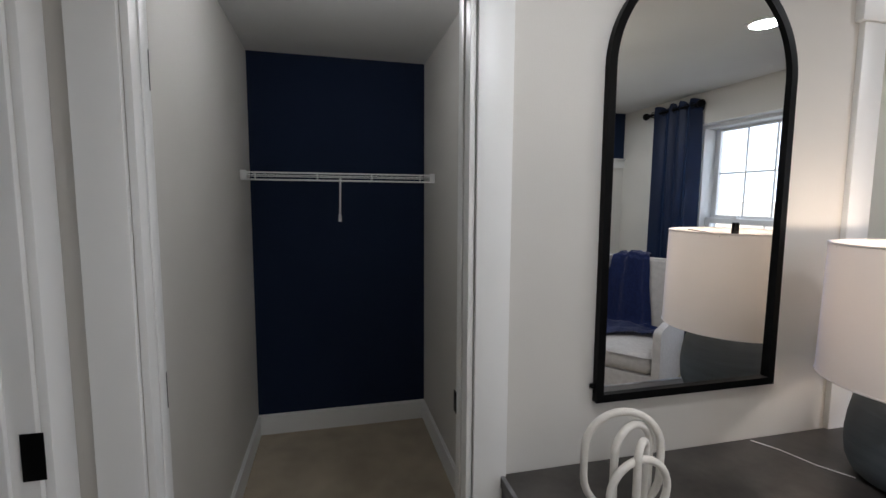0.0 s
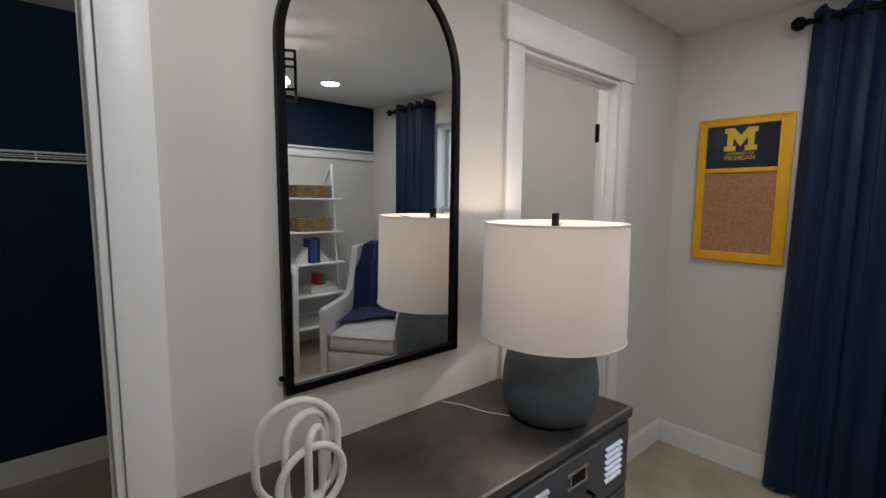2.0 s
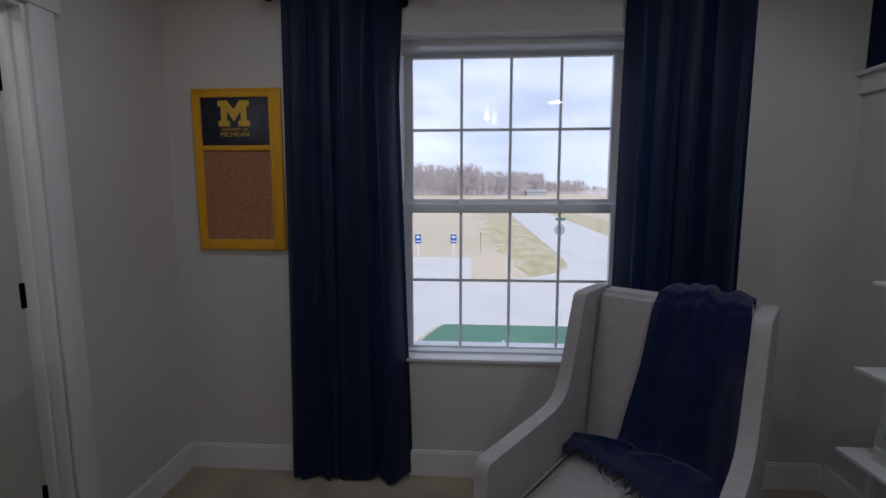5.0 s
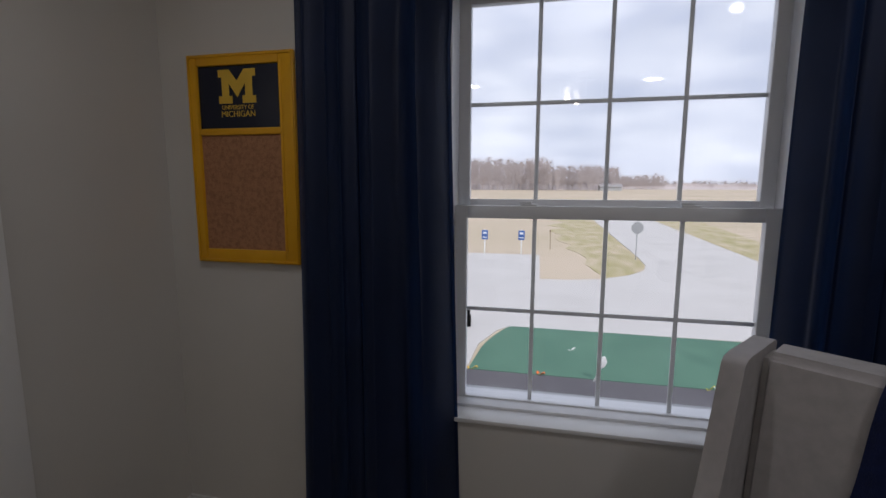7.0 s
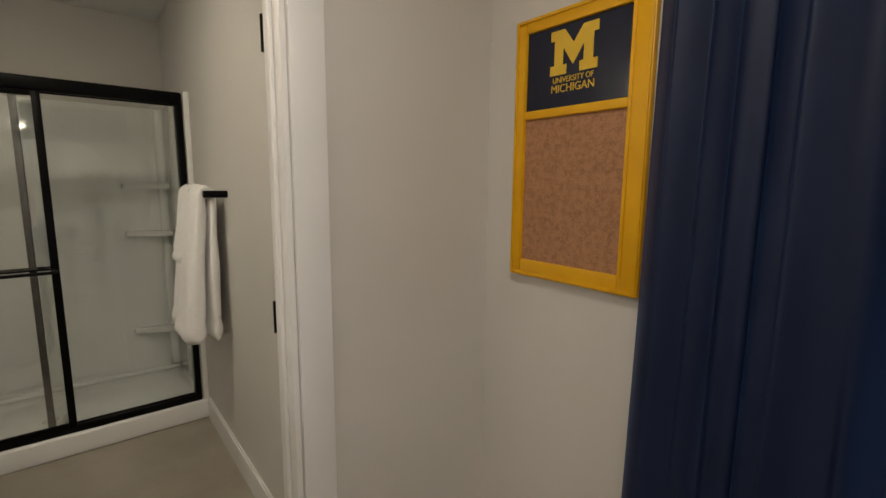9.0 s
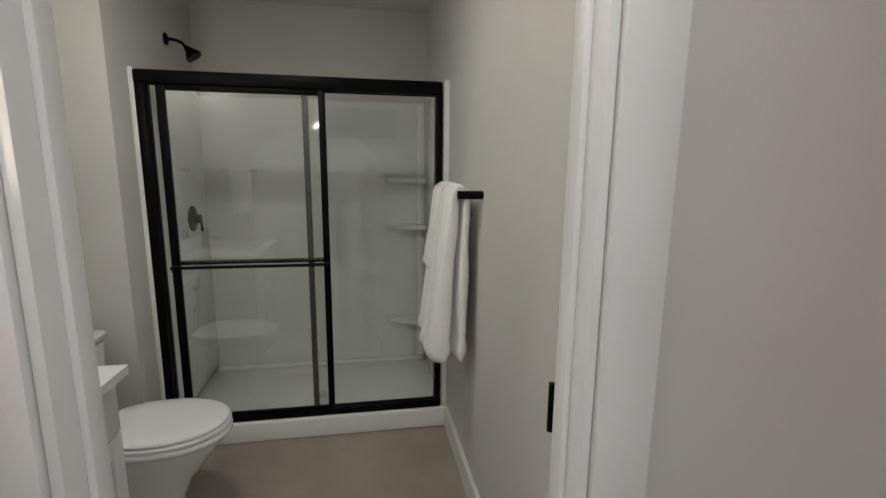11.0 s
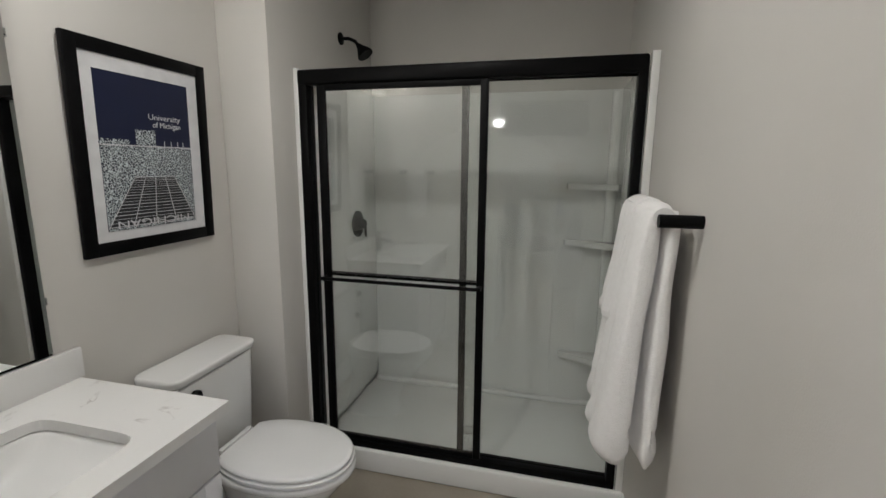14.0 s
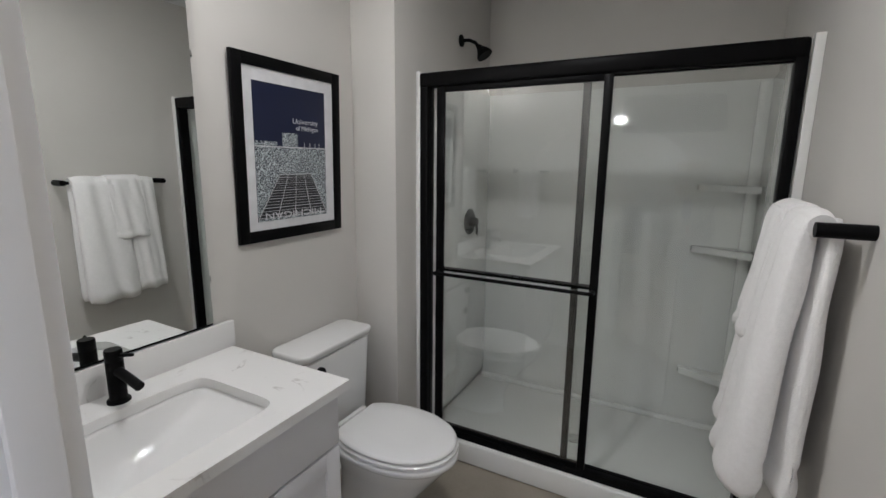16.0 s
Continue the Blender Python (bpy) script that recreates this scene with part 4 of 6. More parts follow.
for x, y in CANS:
    ceiling_can(x, y, CEIL)
ceiling_can(*BATH_CAN, BATH_CEIL)


# Invented fixture round the closet fill lamp, out of view.
def closet_fill_light():
    x, y = CLOSET_FILL
    c = thing("closet_fill_fixture", x, y, CEIL - 0.03, "unseen round white flush light added to brighten the closet", "ceiling light")
    part("base", turned([(0.0, 0.03), (0.075, 0.03), (0.075, 0.014), (0.05, 0.0), (0.0, 0.0)], x, y, CEIL - 0.03, 36), WHITEPLASTIC, c)
    part("bulb", turned([(0.0, -0.12), (0.026, -0.113), (0.045, -0.09), (0.048, -0.07), (0.036, -0.04), (0.018, -0.012), (0.016, 0.0)], x, y, CEIL - 0.03, 28), DIFFUSER, c, "glowing white bulb of the added closet light")


closet_fill_light()


def pendant():
    x, y, a = PENDANT[0], PENDANT[1], 25
    p = new("cage_ceiling_light")
    p.matrix_world = pose(x, y, 0, 0, 0, a)
    ORIGIN[p] = Vector((0, 0, 0))
    tagged(p, "black open cage ceiling light with brass arms", "ceiling light")
    local_part("canopy", turned([(0.0, CEIL), (0.065, CEIL - 0.001), (0.065, CEIL - 0.018), (0.05, CEIL - 0.026), (0.012, CEIL - 0.03), (0.009, CEIL - 0.13)], 0, 0, 0, 32), BRASS, p, "brushed brass canopy")
    h, z0, z1, r = 0.17, 2.09, 2.30, 0.007
    for z in (z0, z1):
        b = None
        for s in (-1, 1):
            b = box(-h - r, s * h - r, z - r, h + r, s * h + r, z + r, 0.001, b)
            b = box(s * h - r, -h + r, z - r, s * h + r, h - r, z + r, 0.001, b)
        local_part("cage_ring", b, BLACK, p)
    for sx in (-1, 1):
        for sy in (-1, 1):
            local_part("cage_post", box(sx * h - r, sy * h - r, z0 + r, sx * h + r, sy * h + r, z1 - r, 0.001), BLACK, p)
    b = box(-h, -r, z1 - r, h, r, z1 + r, 0.001)
    box(-r, -h, z1 - r - 0.0004, r, h, z1 + r + 0.0004, 0.001, bm=b)
    local_part("cross_bar", b, BLACK, p)
    for s in (-1, 1):
        local_part("arm", tube([(0, 0, 2.31), (0, 0, 2.26), (s * 0.035, 0, 2.235), (s * 0.062, 0, 2.215)], 0.008, 10), BRASS, p, "brass arm with socket")
        local_part("bulb", tube([(s * 0.062, 0, 2.215), (s * 0.075, 0, 2.205), (s * 0.10, 0, 2.185), (s * 0.125, 0, 2.165), (s * 0.135, 0, 2.157)], [0.012, 0.016, 0.022, 0.018, 0.006], 14), BULB, p, "glowing clear bulb")


pendant()


def ladder_shelf():
    s = thing("ladder_shelf", 2.74, -1.5, 0, "white leaning ladder shelf with five boards", "shelf unit")
    xe, xw = 3.0, 2.47
    def rail(x):
        b = prism([(-1.50, 1.80), (-1.48, 1.80), (-1.31, 0.0), (-1.33, 0.0)], "x", x - 0.013, x + 0.013, bevel=0.003)
        return part("upright", b, WHITEWOOD, s)
    for x in (xe, xw):
        rail(x)
        part("wall_brace", prism([(-1.515, 1.80), (-1.49, 1.772), (-1.64, 1.60), (S + 0.002, 1.52), (S + 0.002, 1.56)], "x", x - 0.011, x + 0.011, bevel=0.002), WHITEWOOD, s)
    for z, yf in ((1.467, -1.355), (1.150, -1.33), (0.850, -1.30), (0.555, -1.265), (0.26, -1.23)):
        part("board", box(xw - 0.06, S + 0.03, z - 0.016, xe + 0.045, yf, z, 0.003), WHITEWOOD, s)
        part("back_lip", box(xw - 0.06, S + 0.022, z - 0.016, xe + 0.06, S + 0.030, z + 0.03, 0.002), WHITEWOOD, s)


ladder_shelf()


def basket(z, w, h):
    x, y = 2.775, -1.49
    b = thing("woven_basket", x, y, z, "rectangular brown woven rush basket on a shelf", "basket", "baskets on the ladder shelf")
    d, bm = 0.20, None
    rows = 6
    for r in range(rows):
        zz = z + h * (r + 0.5) / rows
        pts = []
        per = [(-w / 2, -d / 2), (w / 2, -d / 2), (w / 2, d / 2), (-w / 2, d / 2)]
        k = 0
        for (ax, ay), (bx, by) in zip(per, per[1:] + per[:1]):
            n = 20 if ax != bx else 12
            for i in range(n):
                t = i / n
                px, py = ax + (bx - ax) * t, ay + (by - ay) * t
                o = 0.004 * (1 if (k + r) % 2 else -1)
                L = math.hypot(px, py)
                pts.append((x + px * (1 + o / max(L, 0.05)), y + py * (1 + o / max(L, 0.05)), zz))
                k += 1
        part("woven_row", tube(pts, h / rows * 0.62, 6, True), RUSH, b, smooth=80)
    part("bottom", box(x - w / 2, y - d / 2, z + 0.001, x + w / 2, y + d / 2, z + 0.012), RUSH, b)
    part("inner", box(x - w / 2 + 0.01, y - d / 2 + 0.01, z + 0.012, x + w / 2 - 0.01, y + d / 2 - 0.01, z + h * 0.8), RUSH, b)


basket(1.467, 0.33, 0.118)
basket(1.150, 0.33, 0.128)


def book(x, y, z, w, d, h, colour, label, lie=False):
    b = thing("book", x, y, z, label, "book", "books on the ladder shelf")
    c = mat("book_cover", colour, 0.5, scale=12)
    paper = mat("book_paper", (0.72, 0.70, 0.64), 0.9, scale=60)
    if lie:
        part("cover", box(x - w / 2, y - d / 2, z, x + w / 2, y + d / 2, z + 0.003, 0.001), c, b)
        part("cover", box(x - w / 2, y - d / 2, z + h - 0.003, x + w / 2, y + d / 2, z + h, 0.001), c, b)
        part("pages", box(x - w / 2 + 0.004, y - d / 2, z + 0.003, x + w / 2 - 0.004, y + d / 2 - 0.004, z + h - 0.003), paper, b, "off-white paper block")
    else:
        part("cover", box(x - w / 2, y - d / 2, z, x - w / 2 + 0.003, y + d / 2, z + h, 0.001), c, b)
        part("cover", box(x + w / 2 - 0.003, y - d / 2, z, x + w / 2, y + d / 2, z + h, 0.001), c, b)
        part("spine", box(x - w / 2, y + d / 2, z, x + w / 2, y + d / 2 + 0.003, z + h, 0.001), c, b)
        part("pages", box(x - w / 2 + 0.003, y - d / 2 + 0.004, z + 0.003, x + w / 2 - 0.003, y + d / 2, z + h - 0.004), paper, b, "off-white paper block")


for i, (c, w, h) in enumerate((((0.02, 0.05, 0.20), 0.034, 0.232), ((0.03, 0.09, 0.30), 0.030, 0.222), ((0.012, 0.03, 0.12), 0.026, 0.236))):
    book(2.725 + 0.034 * i, -1.44, 0.850, w, 0.15, h, c, "upright hardback book with a blue cover")
for s, x in ((1, 2.64), (-1, 2.865)):
    o = thing("bookend", x, -1.44, 0.850, "white triangular wooden bookend beside blue books", "bookend", "bookends on the ladder shelf")
    part("wedge", prism([(x + s * 0.055, 0.85), (x - s * 0.055, 0.85), (x + s * 0.055, 1.0)], "y", -1.49, -1.39, bevel=0.003), WHITEWOOD, o)
book(2.83, -1.42, 0.555, 0.28, 0.19, 0.045, (0.62, 0.66, 0.60), "pale boxed book lying flat", True)
book(2.83, -1.42, 0.600, 0.26, 0.18, 0.036, (0.55, 0.62, 0.55), "pale green book lying flat", True)
book(2.79, -1.42, 0.636, 0.035, 0.15, 0.115, (0.45, 0.03, 0.03), "upright red hardback book")
book(2.83, -1.42, 0.636, 0.030, 0.15, 0.105, (0.10, 0.28, 0.10), "upright green hardback book")


def crib():
    x0, x1, y0, y1, h = 0.98, 2.36, -1.62, -0.872, 0.91
    c = thing("crib", 1.67, -1.25, 0, "white slatted wooden crib with dark mattress base", "crib")
    for x in (x0, x1 - 0.045):
        for y in (y0, y1 - 0.045):
            part("post", box(x, y, 0, x + 0.045, y + 0.045, h, 0.004), WHITEWOOD, c)
    for y in (y0, y1 - 0.045):
        part("top_rail", box(x0 + 0.045, y + 0.008, h - 0.045, x1 - 0.045, y + 0.038, h - 0.001, 0.004), WHITEWOOD, c)
        part("bottom_rail", box(x0 + 0.045, y + 0.008, 0.20, x1 - 0.045, y + 0.038, 0.26, 0.004), WHITEWOOD, c)
        for i in range(16):
            x = x0 + 0.09 + i * (x1 - x0 - 0.18) / 15
            part("slat", box(x - 0.016, y + 0.016, 0.26, x + 0.016, y + 0.030, h - 0.045, 0.002), WHITEWOOD, c)
    for x in (x0, x1 - 0.045):
        part("top_rail", box(x + 0.008, y0 + 0.045, h - 0.045, x + 0.038, y1 - 0.045, h - 0.001, 0.004), WHITEWOOD, c)
        part("end_panel", box(x + 0.014, y0 + 0.045, 0.20, x + 0.032, y1 - 0.045, h - 0.045, 0.002), WHITEWOOD, c)
    part("mattress_base", box(x0 + 0.045, y0 + 0.045, 0.22, x1 - 0.045, y1 - 0.045, 0.26, 0.003), BLACK, c, "dark mattress base")
    m = thing("crib_mattress", 1.67, -1.25, 0.26, "pale mattress inside the crib", "mattress")
    part("pad", box(x0 + 0.05, y0 + 0.05, 0.261, x1 - 0.05, y1 - 0.05, 0.40, 0.03, seg=3), TERRY, m)
    p = thing("pillow", 2.02, -1.22, 0.40, "small grey blue cushion standing in the crib", "cushion")
    bm = box(1.84, -1.27, 0.402, 2.20, -1.13, 0.98, 0.05, seg=4)
    part("cover", bm, mat("cushion_blue", (0.11, 0.15, 0.21), 0.9, colour2=(0.08, 0.11, 0.16), scale=20, bump=0.5, bump_scale=300), p)
    # blanket over the front rail
    q = thing("crib_blanket", 1.97, y1, 0.4, "navy blanket with a white scalloped edge over the crib rail", "blanket")
    prof = [(y1 - 0.075, 0.60), (y1 - 0.072, 0.80), (y1 - 0.055, 0.905), (y1 - 0.02, 0.918), (y1 + 0.008, 0.905), (y1 + 0.014, 0.80), (y1 + 0.016, 0.60), (y1 + 0.018, 0.40)]
    def cloth(u, v):
        k = v * (len(prof) - 1)
        i = min(int(k), len(prof) - 2)
        y, z = [prof[i][j] + (k - i) * (prof[i + 1][j] - prof[i][j]) for j in (0, 1)]
        return (1.70 + 0.575 * u, y + (0.006 * math.sin(22 * u) + 0.005) * (1 if v > 0.55 else 0.2), z + 0.004 * math.sin(9 * u))
    part("cloth", sheet(50, 28, cloth, 0.006), THROW, q, smooth=180)
    b = None
    for i in range(26):
        z = 0.41 + 0.019 * i
        b = turned([(0.0, 0), (0.011, 0.001), (0.011, 0.004), (0.0, 0.005)], 2.279, y1 + 0.012, z, 10, "y", bm=b)
    part("scallop_edge", b, TERRY, q, "white scalloped edging")


crib()


def hinge(name, x, y0, y1, z, side, pin=True):
    h = thing(name, x, y0, z, "black metal door hinge leaf on the jamb", "hinge", "door hinges")
    part("leaf", box(x, y0, z - 0.045, x + side * 0.0025, y1, z + 0.045, 0.001), BLACK, h)
    if pin:
        part("knuckle", tube([(x + side * 0.006, y1 + 0.003, z - 0.045), (x + side * 0.006, y1 + 0.003, z + 0.045)], 0.006, 10), BLACK, h)


for z in (1.83, 1.085, 0.32):
    hinge("door_hinge", BD1 - 0.014, NB - 0.018, NB + 0.001, z, -1)
for z in (1.815, 1.07, 0.30):
    hinge("door_hinge", CL0 + 0.014, NB - 0.028, NB - 0.004, z, 1, False)


def strike(name, bm, x, y, z):
    s = thing(name, x, y, z, "black metal strike plate on the door jamb", "strike plate", "strike plates")
    part("plate", bm, BLACK, s)


strike("strike_plate", box(-0.022, 1.3835, 0.992, 0.0165, 1.3860, 1.086, 0.001), -0.005, 1.385, 1.04)
strike("strike_plate", box(CL1 - 0.016, N + 0.09, 0.93, CL1 - 0.0135, N + 0.118, 0.99, 0.0008), CL1, N, 0.96)


def wire_shelf():
    s = thing("wire_closet_shelf", 0.617, 3.3, 1.683, "white wire closet shelf on wall brackets", "closet shelf")
    x0, x1, y0, y1, z = 0.068, 1.167, 3.145, 3.455, 1.69
    for y, zz in ((y0, z), (y0, z - 0.040), (3.30, z - 0.005), (y1, z - 0.005)):
        part("rail", tube([(x0, y, zz), (x1, y, zz)], 0.0048 if y == y0 else 0.003, 8), WHITEPLASTIC, s)
    b = None
    for i in range(34):
        x = x0 + 0.01 + i * (x1 - x0 - 0.02) / 33
        b = tube([(x, y1, z), (x, 3.2, z + 0.002), (x, y0, z + 0.003)], 0.0009, 5, bm=b)
    tagged(part("deck_wires", b, WHITEPLASTIC, s), kind="stuff")
    for x in (x0 + 0.075, x0 + 0.41, x0 + 0.72, x0 + 1.01):
        part("lip_tie", tube([(x, y0 - 0.002, z), (x, y0 - 0.002, z - 0.040)], 0.004, 8), WHITEPLASTIC, s)
    for x, d in ((x0, 1), (x1, -1)):
        part("end_bracket", box(x - d * 0.002, y0 - 0.012, z - 0.044, x + d * 0.03, y0 + 0.02, z + 0.012, 0.004), WHITEPLASTIC, s)
    part("brace", tube([(0.607, y0 + 0.002, z - 0.03), (0.607, 3.30, z - 0.16), (0.607, 3.455, 1.43)], 0.006, 8), WHITEPLASTIC, s)
    part("brace_foot", box(0.597, 3.448, 1.40, 0.617, 3.466, 1.445, 0.003), WHITEPLASTIC, s)


wire_shelf()


# ---- bathroom ----
def rounded(cx, cy, hx, hy, n, p=8):
    pts = []
    for i in range(n):
        a = 2 * math.pi * i / n
        c, s = math.cos(a), math.sin(a)
        k = (abs(c) ** p + abs(s) ** p) ** (-1 / p)
        pts.append((cx + hx * k * c, cy + hy * k * s))
    return pts


def vanity():
    v = thing("vanity_cabinet", 1.55, 2.02, 0, "light grey shaker vanity cabinet", "vanity")
    x1, y0, y1, z1 = 1.818, NB + 0.004, 2.416, 0.836
    part("body", box(BW + 0.003, y0, 0.10, x1 - 0.02, y1, 0.64, 0.002), CABINET, v)
    for ya, yb in ((y0, y0 + 0.016), (y1 - 0.016, y1)):
        part("side_panel", box(BW + 0.003, ya, 0.64, x1 - 0.02, yb, z1, 0.001), CABINET, v)
    part("back_rail", box(BW + 0.003, y0 + 0.016, 0.64, BW + 0.019, y1 - 0.016, z1), CABINET, v)
    part("front_rail", box(x1 - 0.036, y0 + 0.016, 0.64, x1 - 0.02, y1 - 0.016, z1), CABINET, v)
    part("toe_kick", box(BW + 0.003, y0, 0.0, x1 - 0.09, y1 - 0.002, 0.10), CABINET, v)
    part("drawer_front", box(x1 - 0.02, y0 + 0.004, 0.655, x1, y1 - 0.004, z1 - 0.012, 0.003), CABINET, v)
    for ya, yb in ((y0 + 0.004, (y0 + y1) / 2 - 0.002), ((y0 + y1) / 2 + 0.002, y1 - 0.004)):
        b = box(x1 - 0.02, ya, 0.115, x1, ya + 0.06, 0.648, 0.002)
        box(x1 - 0.02, yb - 0.06, 0.115, x1, yb, 0.648, 0.002, bm=b)
        box(x1 - 0.02, ya + 0.06, 0.115, x1, yb - 0.06, 0.175, 0.002, bm=b)
        box(x1 - 0.02, ya + 0.06, 0.588, x1, yb - 0.06, 0.648, 0.002, bm=b)
        d = part("door", b, CABINET, v)
        part("door_panel", box(x1 - 0.019, ya + 0.058, 0.173, x1 - 0.009, yb - 0.058, 0.59), CABINET, d)
    t = thing("countertop", 1.57, 2.02, z1, "white quartz vanity top with faint grey veins", "countertop")
    cx0, cx1, cy0, cy1, zt = BW + 0.002, 1.850, NB + 0.002, 2.432, 0.868
    n = 96
    scx, scy, shx, shy = 1.595, 1.945, 0.172, 0.282
    inner = rounded(scx, scy, shx, shy, n, 9)
    outer = []
    for i in range(n):
        a = math.atan2((inner[i][1] - scy), (inner[i][0] - scx))
        c, s = math.cos(a), math.sin(a)
        k = min(((cx1 - scx) if c > 0 else (cx0 - scx)) / c if abs(c) > 1e-6 else 9, ((cy1 - scy) if s > 0 else (cy0 - scy)) / s if abs(s) > 1e-6 else 9)
        outer.append([scx + k * c, scy + k * s])
    for cx, cy in ((cx0, cy0), (cx0, cy1), (cx1, cy0), (cx1, cy1)):
        i = min(range(n), key=lambda j: math.dist(outer[j], (cx, cy)))
        outer[i] = [cx, cy]
    b = bmesh.new()
    loops = [[b.verts.new((p[0], p[1], z)) for p in o] for o, z in ((inner, zt - 0.03), (inner, zt), (outer, zt), (outer, zt - 0.03))]
    for a, d in zip(loops, loops[1:] + loops[:1]):
        for i in range(n):
            b.faces.new((a[i], a[(i + 1) % n], d[(i + 1) % n], d[i]))
    part("slab", b, QUARTZ, t, smooth=30)
    part("backsplash", box(BW + 0.002, cy0, zt, BW + 0.02, 2.445, 0.963, 0.002), QUARTZ, t)
    s = thing("undermount_sink", scx, scy, 0.70, "white porcelain undermount rectangular sink", "sink")
    b = bmesh.new()
    prof = [(1.03, 1.03, 0.836, 9), (1.0, 1.0, 0.834, 9), (0.985, 0.98, 0.822, 9), (0.965, 0.92, 0.797, 8), (0.93, 0.82, 0.770, 8), (0.87, 0.68, 0.743, 7), (0.76, 0.50, 0.720, 6), (0.58, 0.34, 0.703, 5), (0.34, 0.20, 0.692, 3), (0.12, 0.08, 0.688, 2)]
    loops = [[b.verts.new((p[0], p[1], z)) for p in rounded(scx, scy - 0.13 * (1 - ky), shx * kx, shy * ky, 64, p)] for kx, ky, z, p in prof]
    for a, d in zip(loops, loops[1:]):
        for i in range(64):
            b.faces.new((a[i], a[(i + 1) % 64], d[(i + 1) % 64], d[i]))
    b.faces.new(loops[-1])
    part("basin", b, PORCELAIN, s, smooth=80)
    part("drain", turned([(0.0, 0.003), (0.02, 0.003), (0.023, 0.0)], scx, scy - 0.12, 0.688, 24), BLACK, s)
    k = thing("faucet", 1.375, 2.02, zt, "matte black single lever faucet", "faucet")
    x, y = 1.372, 2.02
    part("body", turned([(0.029, 0.0), (0.029, 0.006), (0.0275, 0.008), (0.022, 0.009), (0.022, 0.118), (0.0212, 0.119), (0.0212, 0.1205), (0.022, 0.1215), (0.022, 0.150), (0.0205, 0.153), (0.0, 0.153)], x, y, zt, 36), BLACK, k)
    part("spout", tube([(x + 0.010, y, zt + 0.094), (x + 0.06, y, zt + 0.084), (x + 0.113, y, zt + 0.072)], [0.0135, 0.0132, 0.013], 24), BLACK, k)
    part("lever", tube([(x + 0.012, y + 0.004, zt + 0.136), (x + 0.040, y + 0.014, zt + 0.139), (x + 0.058, y + 0.020, zt + 0.142)], [0.0052, 0.005, 0.0048], 12), BLACK, k)


vanity()


def vanity_mirror():
    m = thing("vanity_mirror", BW, 2.0, 0.972, "frameless wall mirror above the vanity", "mirror")
    y0, y1, z0, z1 = NB + 0.02, 2.368, 0.974, 2.06
    g = box(BW + 0.005, y0, z0, BW + 0.010, y1, z1)
    for v in g.verts:
        v.co.x += 0.010 * (v.co.y - 1.985)
    part("glass", g, MIRROR, m, "silvered mirror glass", 0)
    part("channel", box(BW + 0.001, y0, z0 - 0.007, BW + 0.011, y1, z0 - 0.0005), BLACK, m, "thin dark channel")
    for z in (1.13, 1.86):
        part("clip", box(BW + 0.001, y1 - 0.006, z - 0.012, BW + 0.012, y1 + 0.008, z + 0.012, 0.002), CHROME, m, "clear clip")


vanity_mirror()


def vanity_light():
    l = thing("vanity_light", BW, 1.95, 2.2, "black bar wall light with two globes", "wall light")
    part("bar", box(BW + 0.001, 1.70, 2.20, BW + 0.03, 2.20, 2.25, 0.004), BLACK, l)
    for y in (1.80, 2.10):
        part("arm", tube([(BW + 0.03, y, 2.245), (1.39, y, 2.252), (1.42, y, 2.245), (1.42, y, 2.228)], 0.007, 8), BLACK, l)
        part("socket", turned([(0.0, 0.024), (0.020, 0.022), (0.022, 0.0), (0.018, -0.004), (0.0, -0.004)], 1.42, y, 2.224, 20), BLACK, l)
        part("globe", turned([(0.0, -0.072), (0.036, -0.064), (0.062, -0.040), (0.072, 0.0), (0.062, 0.036), (0.036, 0.058), (0.022, 0.064)], 1.42, y, 2.16, 28), WINDOWGLASS, l, "clear glass globe")


vanity_light()


